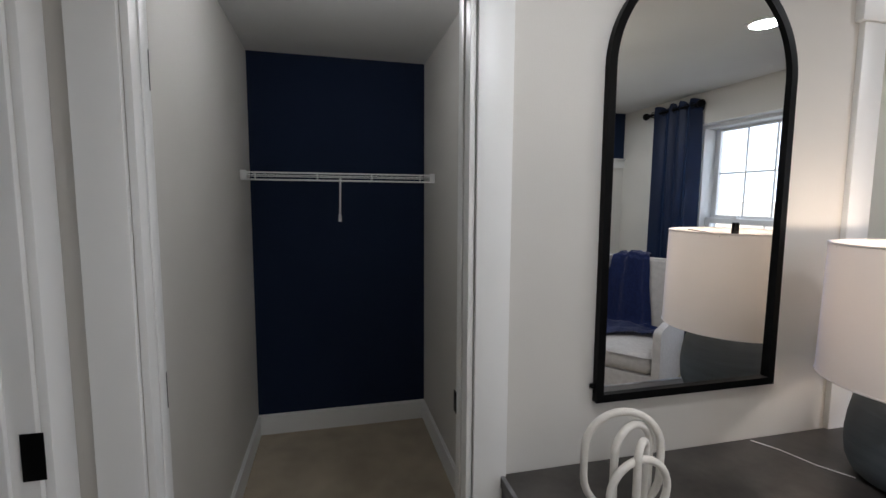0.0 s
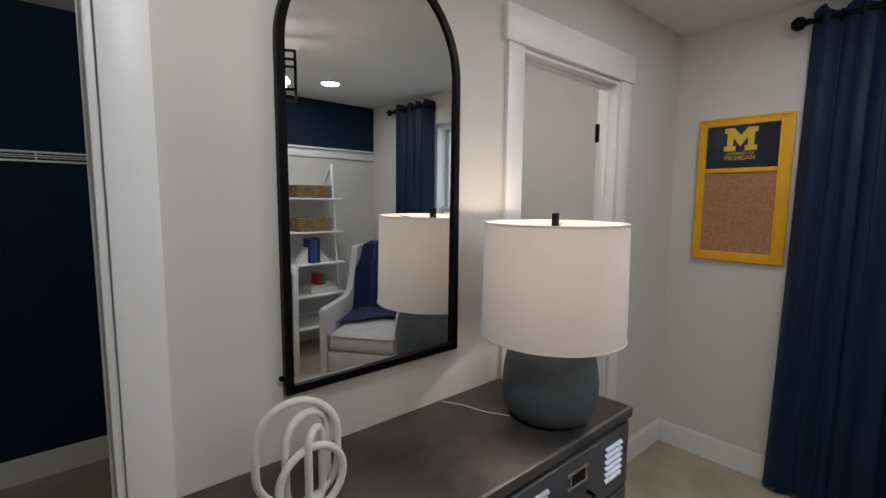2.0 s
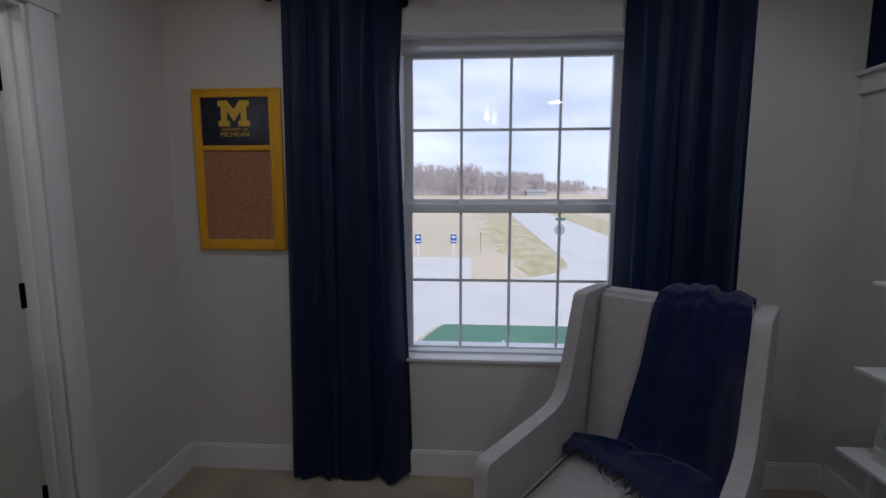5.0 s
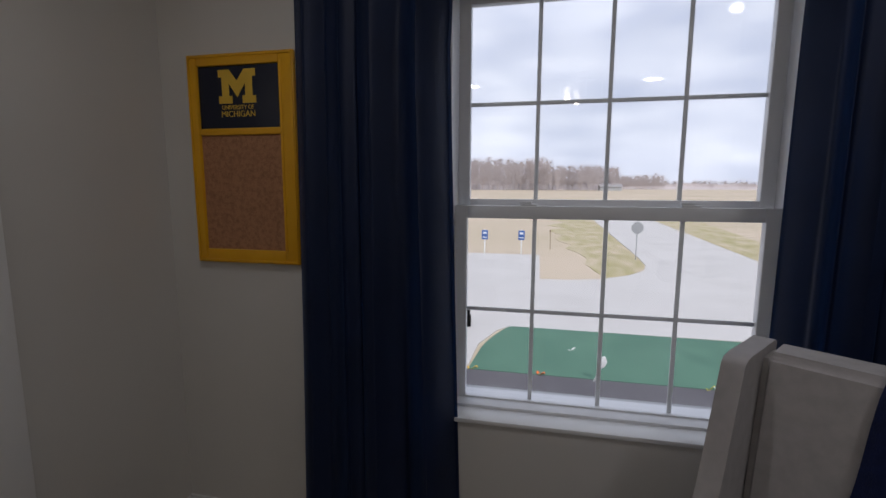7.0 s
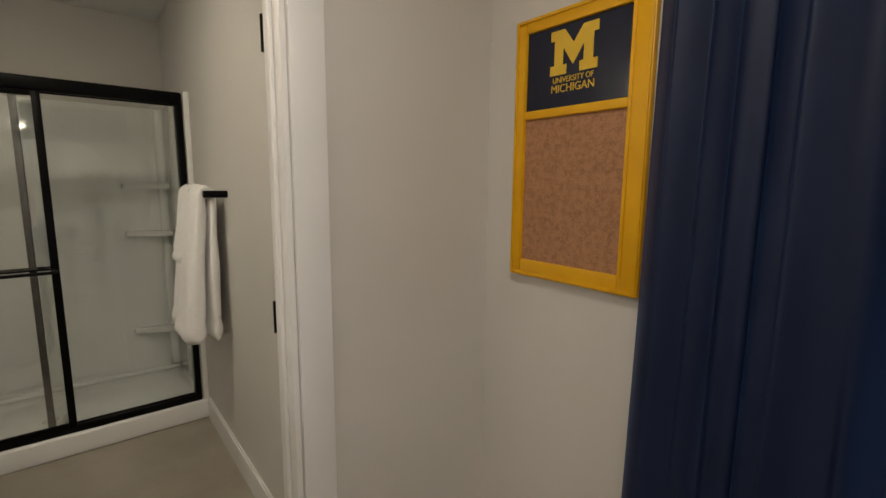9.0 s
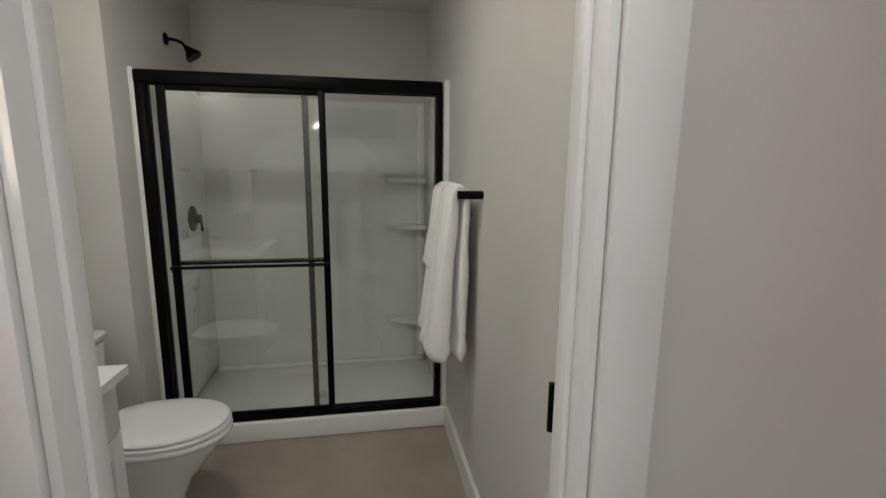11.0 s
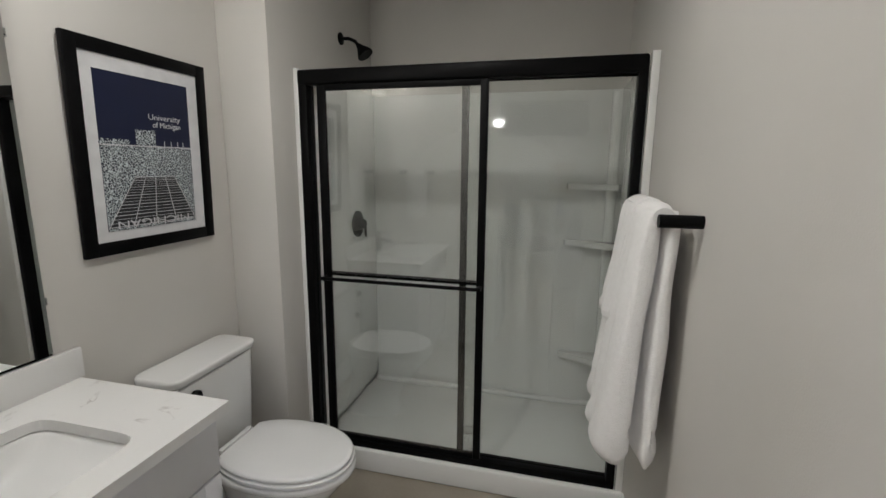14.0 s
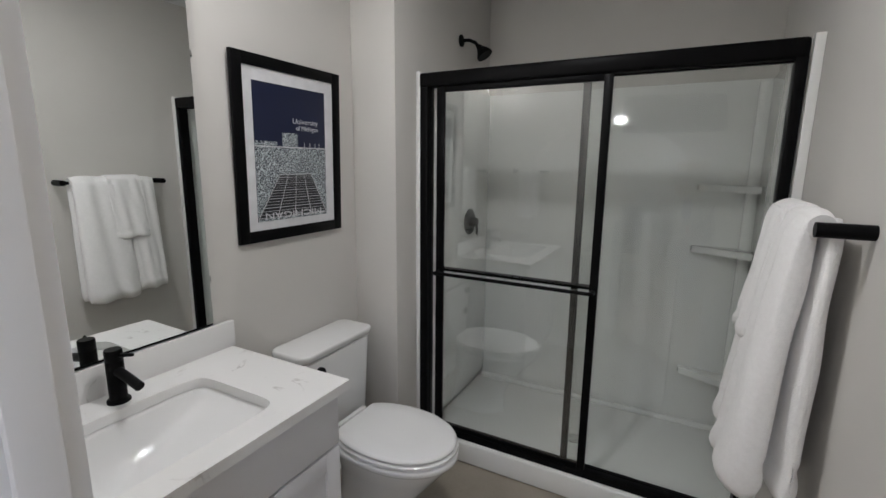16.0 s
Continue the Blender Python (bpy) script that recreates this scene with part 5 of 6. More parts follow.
def toilet():
    cy = 2.81
    t = thing("toilet", 1.6, cy, 0, "white porcelain toilet with closed lid", "toilet")
    def loft(prof, n=64, cap=(True, True), clip=9.0):
        """prof rows: centre x, half length front, half length back, half width, z, power."""
        b = bmesh.new()
        loops = []
        for cx, fx, bx, hy, z, p in prof:
            ring = []
            for i in range(n):
                a = 2 * math.pi * i / n
                c, s = math.cos(a), math.sin(a)
                q = p if c < 0 else 2.1
                k = (abs(c) ** q + abs(s) ** q) ** (-1 / q)
                ring.append(b.verts.new((cx + max((fx if c > 0 else bx) * k * c, -clip), cy + hy * k * s, z)))
            loops.append(ring)
        for a, d in zip(loops, loops[1:]):
            for i in range(n):
                b.faces.new((a[i], a[(i + 1) % n], d[(i + 1) % n], d[i]))
        if cap[0]:
            b.faces.new(loops[0])
        if cap[1]:
            b.faces.new(loops[-1])
        return b
    part("bowl", loft([(1.66, 0.17, 0.17, 0.105, 0.0, 4), (1.66, 0.17, 0.17, 0.105, 0.03, 4), (1.67, 0.15, 0.17, 0.10, 0.10, 4), (1.70, 0.17, 0.18, 0.11, 0.20, 3.5), (1.74, 0.22, 0.21, 0.15, 0.31, 3), (1.76, 0.25, 0.24, 0.175, 0.375, 3), (1.765, 0.26, 0.25, 0.183, 0.405, 3), (1.765, 0.26, 0.25, 0.183, 0.420, 3)]), PORCELAIN, t, smooth=60)
    part("seat", loft([(1.765, 0.258, 0.262, 0.184, 0.4235, 2.3), (1.765, 0.265, 0.268, 0.190, 0.428, 2.3), (1.765, 0.265, 0.268, 0.190, 0.438, 2.3), (1.765, 0.258, 0.262, 0.184, 0.4425, 2.3)], clip=0.215), SEATWHITE, t, smooth=50)
    part("lid", loft([(1.765, 0.246, 0.256, 0.174, 0.4455, 2.3), (1.765, 0.258, 0.264, 0.185, 0.4475, 2.3), (1.765, 0.260, 0.266, 0.187, 0.4535, 2.3), (1.765, 0.256, 0.262, 0.184, 0.4600, 2.3), (1.765, 0.244, 0.252, 0.174, 0.4645, 2.3), (1.765, 0.15, 0.17, 0.11, 0.4660, 2.3)], clip=0.205), SEATWHITE, t, smooth=50)
    part("rim", loft([(1.765, 0.262, 0.25, 0.185, 0.392, 3), (1.765, 0.268, 0.25, 0.190, 0.398, 3), (1.765, 0.268, 0.25, 0.190, 0.414, 3), (1.765, 0.262, 0.25, 0.186, 0.4205, 3)]), PORCELAIN, t, smooth=60)
    def tank(x0, x1, w0, w1, z0, z1, bev):
        b = box(x0, cy - w0, z0, x1, cy + w0, z1)
        for v in b.verts:
            if v.co.z > (z0 + z1) / 2:
                v.co.y = cy + (w1 if v.co.y > cy else -w1)
                if v.co.x > (x0 + x1) / 2:
                    v.co.x += 0.012
        bmesh.ops.bevel(b, geom=[e for e in b.edges if abs(e.verts[0].co.z - e.verts[1].co.z) > 0.01], offset=0.045, segments=5, affect="EDGES", profile=0.5)
        bmesh.ops.bevel(b, geom=[e for e in b.edges if e.calc_face_angle(0) > 1.0], offset=bev, segments=3, affect="EDGES", profile=0.5)
        return b
    part("tank", tank(BW + 0.018, 1.478, 0.20, 0.215, 0.40, 0.752, 0.006), PORCELAIN, t, smooth=50)
    part("tank_lid", tank(BW + 0.012, 1.492, 0.224, 0.226, 0.754, 0.792, 0.012), PORCELAIN, t, smooth=50)
    part("flush_lever", turned([(0.0, 0.026), (0.016, 0.024), (0.021, 0.018), (0.021, 0.004), (0.018, 0.0)], 1.489, cy - 0.135, 0.705, 24, "x"), BLACK, t, "black flush knob")
    part("supply_knob", turned([(0.0, 0.026), (0.016, 0.024), (0.021, 0.018), (0.021, 0.004), (0.018, 0.0)], 1.482, cy - 0.125, 0.565, 24, "x"), BLACK, t, "black round knob")
    part("seat_hinge", box(1.525, cy - 0.09, 0.442, 1.548, cy + 0.09, 0.462, 0.006), WHITEPLASTIC, t)


toilet()


def framed_print():
    y0, y1, z0, z1 = 2.507, 3.055, 1.228, 1.906
    p = thing("framed_print", BW, 2.78, z0, "black framed navy and white stadium print with a wide mat", "picture")
    w = 0.043
    x1 = BW + 0.019
    for name, a in (("frame_side", (y0, z0, y0 + w, z1)), ("frame_side", (y1 - w, z0, y1, z1)), ("frame_rail", (y0 + w, z0, y1 - w, z0 + w)), ("frame_rail", (y0 + w, z1 - w, y1 - w, z1))):
        part(name, box(BW + 0.002, a[0], a[1], x1, a[2], a[3], 0.002), BLACK, p)
    part("mat_board", box(BW + 0.003, y0 + w, z0 + w, BW + 0.012, y1 - w, z1 - w), mat("mat_board", (0.74, 0.74, 0.75), 0.8, scale=20), p, "white mat board", 0)
    ink = mat("print_navy", (0.006, 0.010, 0.040), 0.5, scale=30)
    pale = mat("print_white", (0.66, 0.66, 0.68), 0.6, scale=30)
    a, b, c, d = 2.592, 2.962, 1.304, 1.816
    part("print", box(BW + 0.004, a, c, BW + 0.0135, b, d), ink, p, "navy ink print", 0)
    # engraved crowd pattern
    m = bpy.data.materials.new("print_crowd")
    m.use_nodes = True
    t = m.node_tree
    bs = t.nodes["Principled BSDF"]
    co = t.nodes.new("ShaderNodeTexCoord")
    vo = t.nodes.new("ShaderNodeTexVoronoi")
    vo.feature = "DISTANCE_TO_EDGE"
    vo.inputs["Scale"].default_value = 125
    no = t.nodes.new("ShaderNodeTexNoise")
    no.inputs["Scale"].default_value = 60
    mx = t.nodes.new("ShaderNodeMix")
    mx.data_type = "VECTOR"
    mx.inputs["Factor"].default_value = 0.012
    t.links.new(co.outputs["Object"], mx.inputs["A"])
    t.links.new(no.outputs["Color"], mx.inputs["B"])
    t.links.new(co.outputs["Object"], no.inputs["Vector"])
    t.links.new(mx.outputs["Result"], vo.inputs["Vector"])
    rp = t.nodes.new("ShaderNodeValToRGB")
    rp.color_ramp.elements[0].position, rp.color_ramp.elements[0].color = 0.07, (0.60, 0.66, 0.68, 1)
    rp.color_ramp.elements[1].position, rp.color_ramp.elements[1].color = 0.13, (0.006, 0.009, 0.022, 1)
    t.links.new(vo.outputs["Distance"], rp.inputs["Fac"])
    t.links.new(rp.outputs[0], bs.inputs["Base Color"])
    bs.inputs["Roughness"].default_value = 0.6
    sky = 1.586
    rnd = random.Random(2)
    xa, xb = BW + 0.0138, BW + 0.0143
    part("crowd", prism([(a, c), (b, c), (b, sky), (a, sky)], "x", xa, xb), m, p, "white line drawn crowd", 0)
    part("tower", prism([(2.724, sky), (2.803, sky), (2.803, 1.641), (2.724, 1.641)], "x", xa, xb), m, p, "", 0)
    for k in range(5):
        y = 2.60 + k * 0.022
        part("tree_tuft", prism([(y + 0.012 * math.cos(q), sky + 0.008 + 0.012 * math.sin(q)) for q in [2 * math.pi * i / 8 for i in range(8)]], "x", xa - 0.0002, xb - 0.0002), m, p, "", 0)
    for y in (2.84, 2.87, 2.90, 2.925):
        part("flag_pole", box(xa, y - 0.0012, sky, xb, y + 0.0012, sky + 0.02), pale, p, "", 0)
    part("skyline", box(xb, a, sky - 0.002, xb + 0.0004, b, sky + 0.0015), pale, p, "", 0)
    f = [(2.592, 1.312), (2.96, 1.322), (2.872, 1.478), (2.704, 1.478)]
    part("field", prism(f, "x", xb + 0.0002, xb + 0.0006), mat("print_black", (0.012, 0.014, 0.018), 0.5, scale=30), p, "", 0)
    xc, xd = xb + 0.0008, xb + 0.0012
    for i in range(19):
        v = (i / 18) ** 1.4
        ya = f[3][0] + (f[0][0] - f[3][0]) * v
        yb = f[2][0] + (f[1][0] - f[2][0]) * v
        z = f[3][1] + (f[0][1] - f[3][1]) * v + 0.003
        hgt = 0.0007 + 0.0009 * v + 0.0008 * (i % 3 == 0)
        part("yard_line", box(xc, ya, z, xd, yb, z + hgt), pale, p, "", 0)
    for k in range(5):
        u = k / 4
        ya, yb = f[3][0] + (f[2][0] - f[3][0]) * u, f[0][0] + (f[1][0] - f[0][0]) * u
        part("field_line", prism([(ya - 0.001, f[3][1]), (ya + 0.001, f[3][1]), (yb + 0.0016, f[0][1]), (yb - 0.0016, f[0][1])], "x", xc + 0.0003, xd + 0.0003), pale, p, "", 0)
    def at(y, z):
        return Matrix(((0, 0, 1, xd + 0.0012), (1, 0, 0, y), (0, 1, 0, z), (0, 0, 0, 1)))
    letters("University", 0.028, at(2.917, 1.687), pale, p, 0.0003, squeeze=1.22, align="RIGHT")
    letters("of Michigan", 0.027, at(2.917, 1.661), pale, p, 0.0003, squeeze=1.0, align="RIGHT")
    letters("MICHIGAN", 0.036, at(2.775, 1.324) @ pose(0, 0, 0, 0, 0, 180), pale, p, 0.0003, squeeze=1.75)
    p.location.y -= 0.008
    p.rotation_euler = (0, radians(1.1), 0)


framed_print()


def shower():
    x0, x1, y0, y1 = COL_X, BE, 3.33, BN
    s = thing("shower_stall", 2.29, 3.8, 0, "white moulded acrylic shower stall with corner shelves", "shower stall")
    b = box(x0 + 0.001, y0, 0.0, x1 - 0.001, y0 + 0.105, 0.118, 0.012, seg=3)
    part("curb", b, ACRYLIC, s)
    part("tray", box(x0 + 0.002, y0 + 0.10, 0.0, x1 - 0.002, y1 - 0.002, 0.055, 0.004), ACRYLIC, s)
    zt = 1.956
    part("side_panel", box(x0 + 0.001, y0 + 0.03, 0.10, x0 + 0.028, y1 - 0.002, zt, 0.008), ACRYLIC, s)
    part("side_panel", box(x1 - 0.028, y0 + 0.03, 0.10, x1 - 0.001, y1 - 0.002, zt, 0.008), ACRYLIC, s)
    part("back_panel", box(x0 + 0.02, y1 - 0.035, 0.06, x1 - 0.02, y1 - 0.002, zt, 0.006), ACRYLIC, s)
    part("base_cove", box(x0 + 0.025, y1 - 0.072, 0.05, x1 - 0.025, y1 - 0.03, 0.082, 0.014, seg=4), ACRYLIC, s)
    part("flange", box(x0 + 0.0005, y0 + 0.018, 0.10, x0 + 0.022, y0 + 0.05, zt, 0.003), ACRYLIC, s)
    part("flange", box(x1 - 0.030, y0 + 0.018, 0.10, x1 - 0.0005, y0 + 0.05, zt, 0.003), ACRYLIC, s)
    # raised arch on the back
    ax0, ax1, zs = 1.86, 2.72, 1.50
    c, r = (ax0 + ax1) / 2, (ax1 - ax0) / 2
    arch = [(ax0, 0.115), (ax0, zs)] + [(c - r * math.cos(math.pi * k / 24), zs + 0.255 * math.sin(math.pi * k / 24)) for k in range(1, 24)] + [(ax1, zs), (ax1, 0.115)]
    b = prism(arch, "y", y1 - 0.044, y1 - 0.032)
    bmesh.ops.bevel(b, geom=[e for e in b.edges if all(v.co.y < y1 - 0.04 for v in e.verts)], offset=0.004, segments=2, affect="EDGES", clamp_overlap=True)
    part("arch_panel", b, ACRYLIC, s, "", 15)
    # corner shelves
    for z in (1.435, 1.105, 0.40):
        xs = x1 - 0.028
        pts = [(xs, y1 - 0.035), (xs - 0.27, y1 - 0.035), (xs - 0.262, y1 - 0.075), (xs - 0.15, y1 - 0.105), (xs - 0.04, y1 - 0.16), (xs, y1 - 0.20)]
        part("corner_shelf", prism(pts, "z", z - 0.035, z, bevel=0.006), ACRYLIC, s)
    part("corner_column", tube([(x1 - 0.05, y1 - 0.055, 0.10), (x1 - 0.05, y1 - 0.055, zt - 0.02)], 0.03, 16), ACRYLIC, s)
    part("drain", turned([(0.0, 0.004), (0.04, 0.004), (0.045, 0.0)], 2.30, 3.74, 0.055, 28), CHROME, s, "chrome drain")

    d = thing("shower_door", 2.27, 3.38, 0.118, "black framed sliding glass shower doors", "shower door")
    fx0, fx1, ya, yb, z0, z1 = 1.550, 3.028, 3.345, 3.42, 0.118, 1.947
    part("header", box(fx0, ya, z1 - 0.066, fx1, yb - 0.01, z1, 0.012, seg=3), BLACK, d)
    part("track", box(fx0, ya + 0.004, z0, fx1, yb - 0.004, z0 + 0.034, 0.004), BLACK, d)
    part("jamb", box(fx0, ya + 0.006, z0 + 0.03, fx0 + 0.045, yb - 0.006, z1 - 0.06, 0.003), BLACK, d)
    part("jamb", box(fx0 + 0.045, ya + 0.03, z0 + 0.03, fx0 + 0.051, yb - 0.012, z1 - 0.06, 0.003), BLACK, d)
    part("jamb", box(fx1 - 0.034, ya + 0.006, z0 + 0.03, fx1, yb - 0.006, z1 - 0.06, 0.003), BLACK, d)
    def panel(xa, xb, yc, wl, wr, zb, zt, rb, rt, glass):
        b = box(xa, yc - 0.009, zb, xa + wl, yc + 0.009, zt, 0.002)
        box(xb - wr, yc - 0.009, zb, xb, yc + 0.009, zt, 0.002, bm=b)
        box(xa + wl, yc - 0.009, zb, xb - wr, yc + 0.009, zb + rb, 0.002, bm=b)
        box(xa + wl, yc - 0.009, zt - rt, xb - wr, yc + 0.009, zt, 0.002, bm=b)
        p = part("sliding_panel", b, BLACK, d)
        g = part("pane", box(xa + wl - 0.004, yc - 0.003, zb + rb - 0.004, xb - wr + 0.004, yc + 0.003, zt - rt + 0.004), glass, p, "clear glass pane", 0)
        g.visible_shadow = False
        return p
    outer = panel(1.642, 2.424, 3.366, 0.040, 0.034, z0 + 0.034, z1 - 0.066, 0.020, 0.026, SHOWERGLASS)
    inner = panel(2.306, 3.004, 3.398, 0.030, 0.006, z0 + 0.030, z1 - 0.066, 0.006, 0.006, FIXEDGLASS)
    b = tube([(1.652, 3.322, 0.995), (2.412, 3.322, 0.995)], 0.0085, 12)
    part("handle_bar", b, BLACK, outer)
    for x in (1.66, 2.405):
        part("bar_post", tube([(x, 3.357, 0.995), (x, 3.316, 0.995)], 0.011, 12), BLACK, outer)
    part("inner_bar", box(1.68, 3.375, 1.000, 2.395, 3.381, 1.022, 0.002), BLACK, outer)
    h = thing("shower_fixture", COL_X, 3.832, 2.2, "black wall mounted shower head on a bent arm", "shower head")
    part("flange", turned([(0.032, 0.0), (0.032, 0.006), (0.014, 0.014)], COL_X + 0.0, 3.832, 2.2, 28, "x"), BLACK, h)
    part("arm", tube([(COL_X, 3.832, 2.2), (COL_X + 0.05, 3.834, 2.198), (COL_X + 0.085, 3.836, 2.182), (COL_X + 0.105, 3.838, 2.155)], 0.0095, 12), BLACK, h)
    part("head", tube([(COL_X + 0.100, 3.838, 2.165), (COL_X + 0.112, 3.84, 2.150), (COL_X + 0.125, 3.841, 2.134), (COL_X + 0.137, 3.842, 2.117), (COL_X + 0.142, 3.842, 2.110)], [0.013, 0.02, 0.034, 0.045, 0.044], 24), BLACK, h)
    v = thing("shower_valve", COL_X + 0.028, 3.93, 1.18, "black round shower valve with a lever", "shower valve")
    xx = COL_X + 0.028
    part("plate", turned([(0.078, 0.0), (0.078, 0.006), (0.06, 0.012), (0.03, 0.014), (0.026, 0.05), (0.0, 0.052)], xx, 3.93, 1.18, 36, "x"), BLACK, v)
    part("lever", tube([(xx + 0.045, 3.93, 1.185), (xx + 0.05, 3.93, 1.15), (xx + 0.052, 3.93, 1.105)], 0.008, 10), BLACK, v)


shower()


def towel_bar(name, post1, post2, out, z, axis, label):
    """Posts at the two places along a wall; out: the bar's way from the wall."""
    b = thing(name, post1[0], post1[1], z, label, "towel bar")
    for p in (post1, post2):
        part("post", tube([(p[0], p[1], z), (p[0] + out[0] * 1.25, p[1] + out[1] * 1.25, z)], 0.0165, 20), BLACK, b)
    part("rod", tube([(post1[0] + out[0], post1[1] + out[1], z), (post2[0] + out[0], post2[1] + out[1], z)], 0.0095, 14), BLACK, b)
    return b


def drop(name, parent, xc, yc, tx, wy, z0, z1, along, seed, lean=0.0, folds=2.0, amp=0.012):
    """One hanging fall of a folded towel: a soft slab with rounded hem and shallow folds."""
    rnd = random.Random(seed)
    ph = rnd.random() * 6
    n, rows = 56, 34
    b = bmesh.new()
    loops = []
    for j in range(rows + 1):
        v = j / rows
        z = z0 + (z1 - z0) * v
        e = min(1.0, (v / 0.045) ** 0.5 if v < 0.045 else 1.0) * min(1.0, ((1 - v) / 0.05) ** 0.5 if v > 0.95 else 1.0)
        e = max(e, 0.42)
        ring = []
        for i in range(n):
            a = 2 * math.pi * i / n
            c, s = math.cos(a), math.sin(a)
            k = (abs(c) ** 3 + abs(s) ** 3) ** (-1 / 3)
            w = s * k
            fat = 0.68 + 0.56 * (1 - v) ** 0.7 + (0.14 if v < 0.13 else 0.14 * max(0, 1 - (v - 0.13) / 0.02))
            fold = amp * math.sin(w * math.pi * folds + ph + 0.9 * v) * (0.35 + 0.65 * (1 - v)) + 0.35 * amp * math.sin(w * 11 + 5 * v) + 0.006 * noise.noise((w * 2.2 + seed, v * 4.0, c))
            band = 0.004 * (0.10 < v < 0.16)
            px = tx / 2 * e * k * c * fat - (band if c > 0 else -band) + fold - lean * (1 - v)
            py = wy / 2 * (0.94 + 0.06 * e) * w * (1 + 0.06 * (1 - v) * math.sin(ph))
            hem = 0.006 * math.sin(5 * w + ph) * (1 - v)
            ring.append(b.verts.new((xc + px, yc + py, z + hem) if along == "y" else (xc + py, yc - px, z + hem)))
        loops.append(ring)
    for a, d in zip(loops, loops[1:]):
        for i in range(n):
            b.faces.new((a[i], a[(i + 1) % n], d[(i + 1) % n], d[i]))
    b.faces.new(loops[0])
    b.faces.new(loops[-1])
    return part(name, b, TERRY, parent, smooth=180)


RX, RZ = 2.985, 1.398
towel_bar("towel_bar", (BE, 2.635), (BE, 3.185), (RX - BE, 0), RZ, "y", "black towel bar on the bathroom wall")
t = thing("bath_towel", RX, 2.86, 0.75, "white terry bath towel folded over the towel bar", "towel")
drop("front_fall", t, RX - 0.021, 2.805, 0.080, 0.262, 0.694, 1.422, "y", 4, 0.060, 1.9, 0.009)
drop("front_fall", t, RX - 0.020, 3.026, 0.062, 0.180, 0.722, 1.422, "y", 6, 0.060, 1.4, 0.008)
drop("back_fall", t, RX + 0.026, 2.885, 0.058, 0.43, 0.700, 1.418, "y", 9, 0.014, 2.9, 0.004)
part("top_fold", tube([(RX - 0.001, 2.668 + 0.43 * k / 8, RZ + 0.004 + 0.003 * math.sin(k * 1.7)) for k in range(9)], [0.026, 0.034, 0.036, 0.034, 0.036, 0.035, 0.034, 0.033, 0.024], 20), TERRY, t, smooth=80)
t = thing("hand_towel", RX, 2.90, 1.06, "white terry hand towel laid over the bath towel", "towel")
drop("front_fall", t, RX - 0.046, 2.935, 0.022, 0.19, 1.06, 1.425, "y", 14, 0.046, 2.2, 0.006)
part("top_fold", sheet(8, 24, lambda u, v: (RX + 0.044 * math.cos(math.pi * (0.08 + 0.90 * v)) - 0.010 * v, 2.845 + 0.18 * u, RZ + 0.002 + 0.042 * math.sin(math.pi * (0.08 + 0.92 * v))), 0.008), TERRY, t, smooth=80)
towel_bar("towel_bar", (1.445, NB), (1.70, NB), (0, 0.07), 1.472, "x", "short black hand towel bar beside the vanity")
t = thing("hand_towel", 1.575, NB + 0.07, 1.10, "white hand towel on the short bar", "towel")
drop("front_fall", t, 1.575, NB + 0.093, 0.026, 0.165, 1.10, 1.488, "x", 24, 0.0, 1.2, 0.006)
drop("back_fall", t, 1.575, NB + 0.050, 0.020, 0.160, 1.14, 1.486, "x", 25, 0.0, 1.2, 0.004)


# ---- outside ----
G = -3.0
FIELD = mat("dry_field", (0.55, 0.455, 0.35), 0.95, colour2=(0.46, 0.385, 0.27), scale=0.05, spots=0.3, bump=0.4, bump_scale=1.3)
VERGE = mat("thin_grass", (0.53, 0.44, 0.32), 0.95, colour2=(0.33, 0.30, 0.13), scale=0.45, spots=0.5, bump=0.4, bump_scale=6, stretch=(1, 2.5, 1))
CONCRETE = mat("pale_concrete", (0.56, 0.54, 0.52), 0.85, colour2=(0.51, 0.49, 0.47), scale=0.4, spots=0.2, bump=0.3, bump_scale=30)
SEEDED = mat("seeded_lawn", (0.095, 0.20, 0.140), 0.95, colour2=(0.07, 0.16, 0.112), scale=1.2, spots=0.4, bump=0.6, bump_scale=25)
MULCH = mat("dark_bed", (0.125, 0.12, 0.13), 0.95, colour2=(0.09, 0.085, 0.095), scale=0.8, spots=0.4, bump=0.7, bump_scale=20)
# branch brown lightened towards pale grey; the distance haze is in this colour
HAZED_BARE = mat("hazed_bare_branches", (0.54, 0.485, 0.475), 0.95, colour2=(0.46, 0.405, 0.395), scale=0.2)
GALV = mat("galvanised", (0.40, 0.41, 0.42), 0.5, 0.4, scale=10)
def rise(x):
    """The far field climbs gently towards the woods."""
    return G + 0.024 * min(max(x - 140, 0), 180)


solo("ground", sheet(60, 12, lambda u, v: (-2200 + 4600 * u if u < 0.45 else -130 + (u - 0.45) * 818 if u < 0.98 else 303.5 + (u - 0.98) * 95000, (v - 0.5) * 4400, rise(-130 + (u - 0.45) * 818 if 0.45 <= u < 0.98 else (0 if u < 0.45 else 320))), 0), FIELD, "dry tan winter field reaching the horizon", "field", "structure", smooth=0)
road = [(16.5, 59.6), (16.5, -60.4), (23.9, -60.4), (23.9, -17.6), (25.8, -14.7), (28.6, -13.4), (31, -13.1), (72, -15.7), (138, -18.6), (138, -9.9), (74, -7.55), (33.5, -6.28), (30.2, -6.05), (28.3, -5.55), (26.6, -4.4), (25.3, -2.9), (24.8, -1.3), (24.7, 0.0), (33.2, 0.05), (33.0, 8.6), (24.7, 8.6), (24.7, 59.6)]
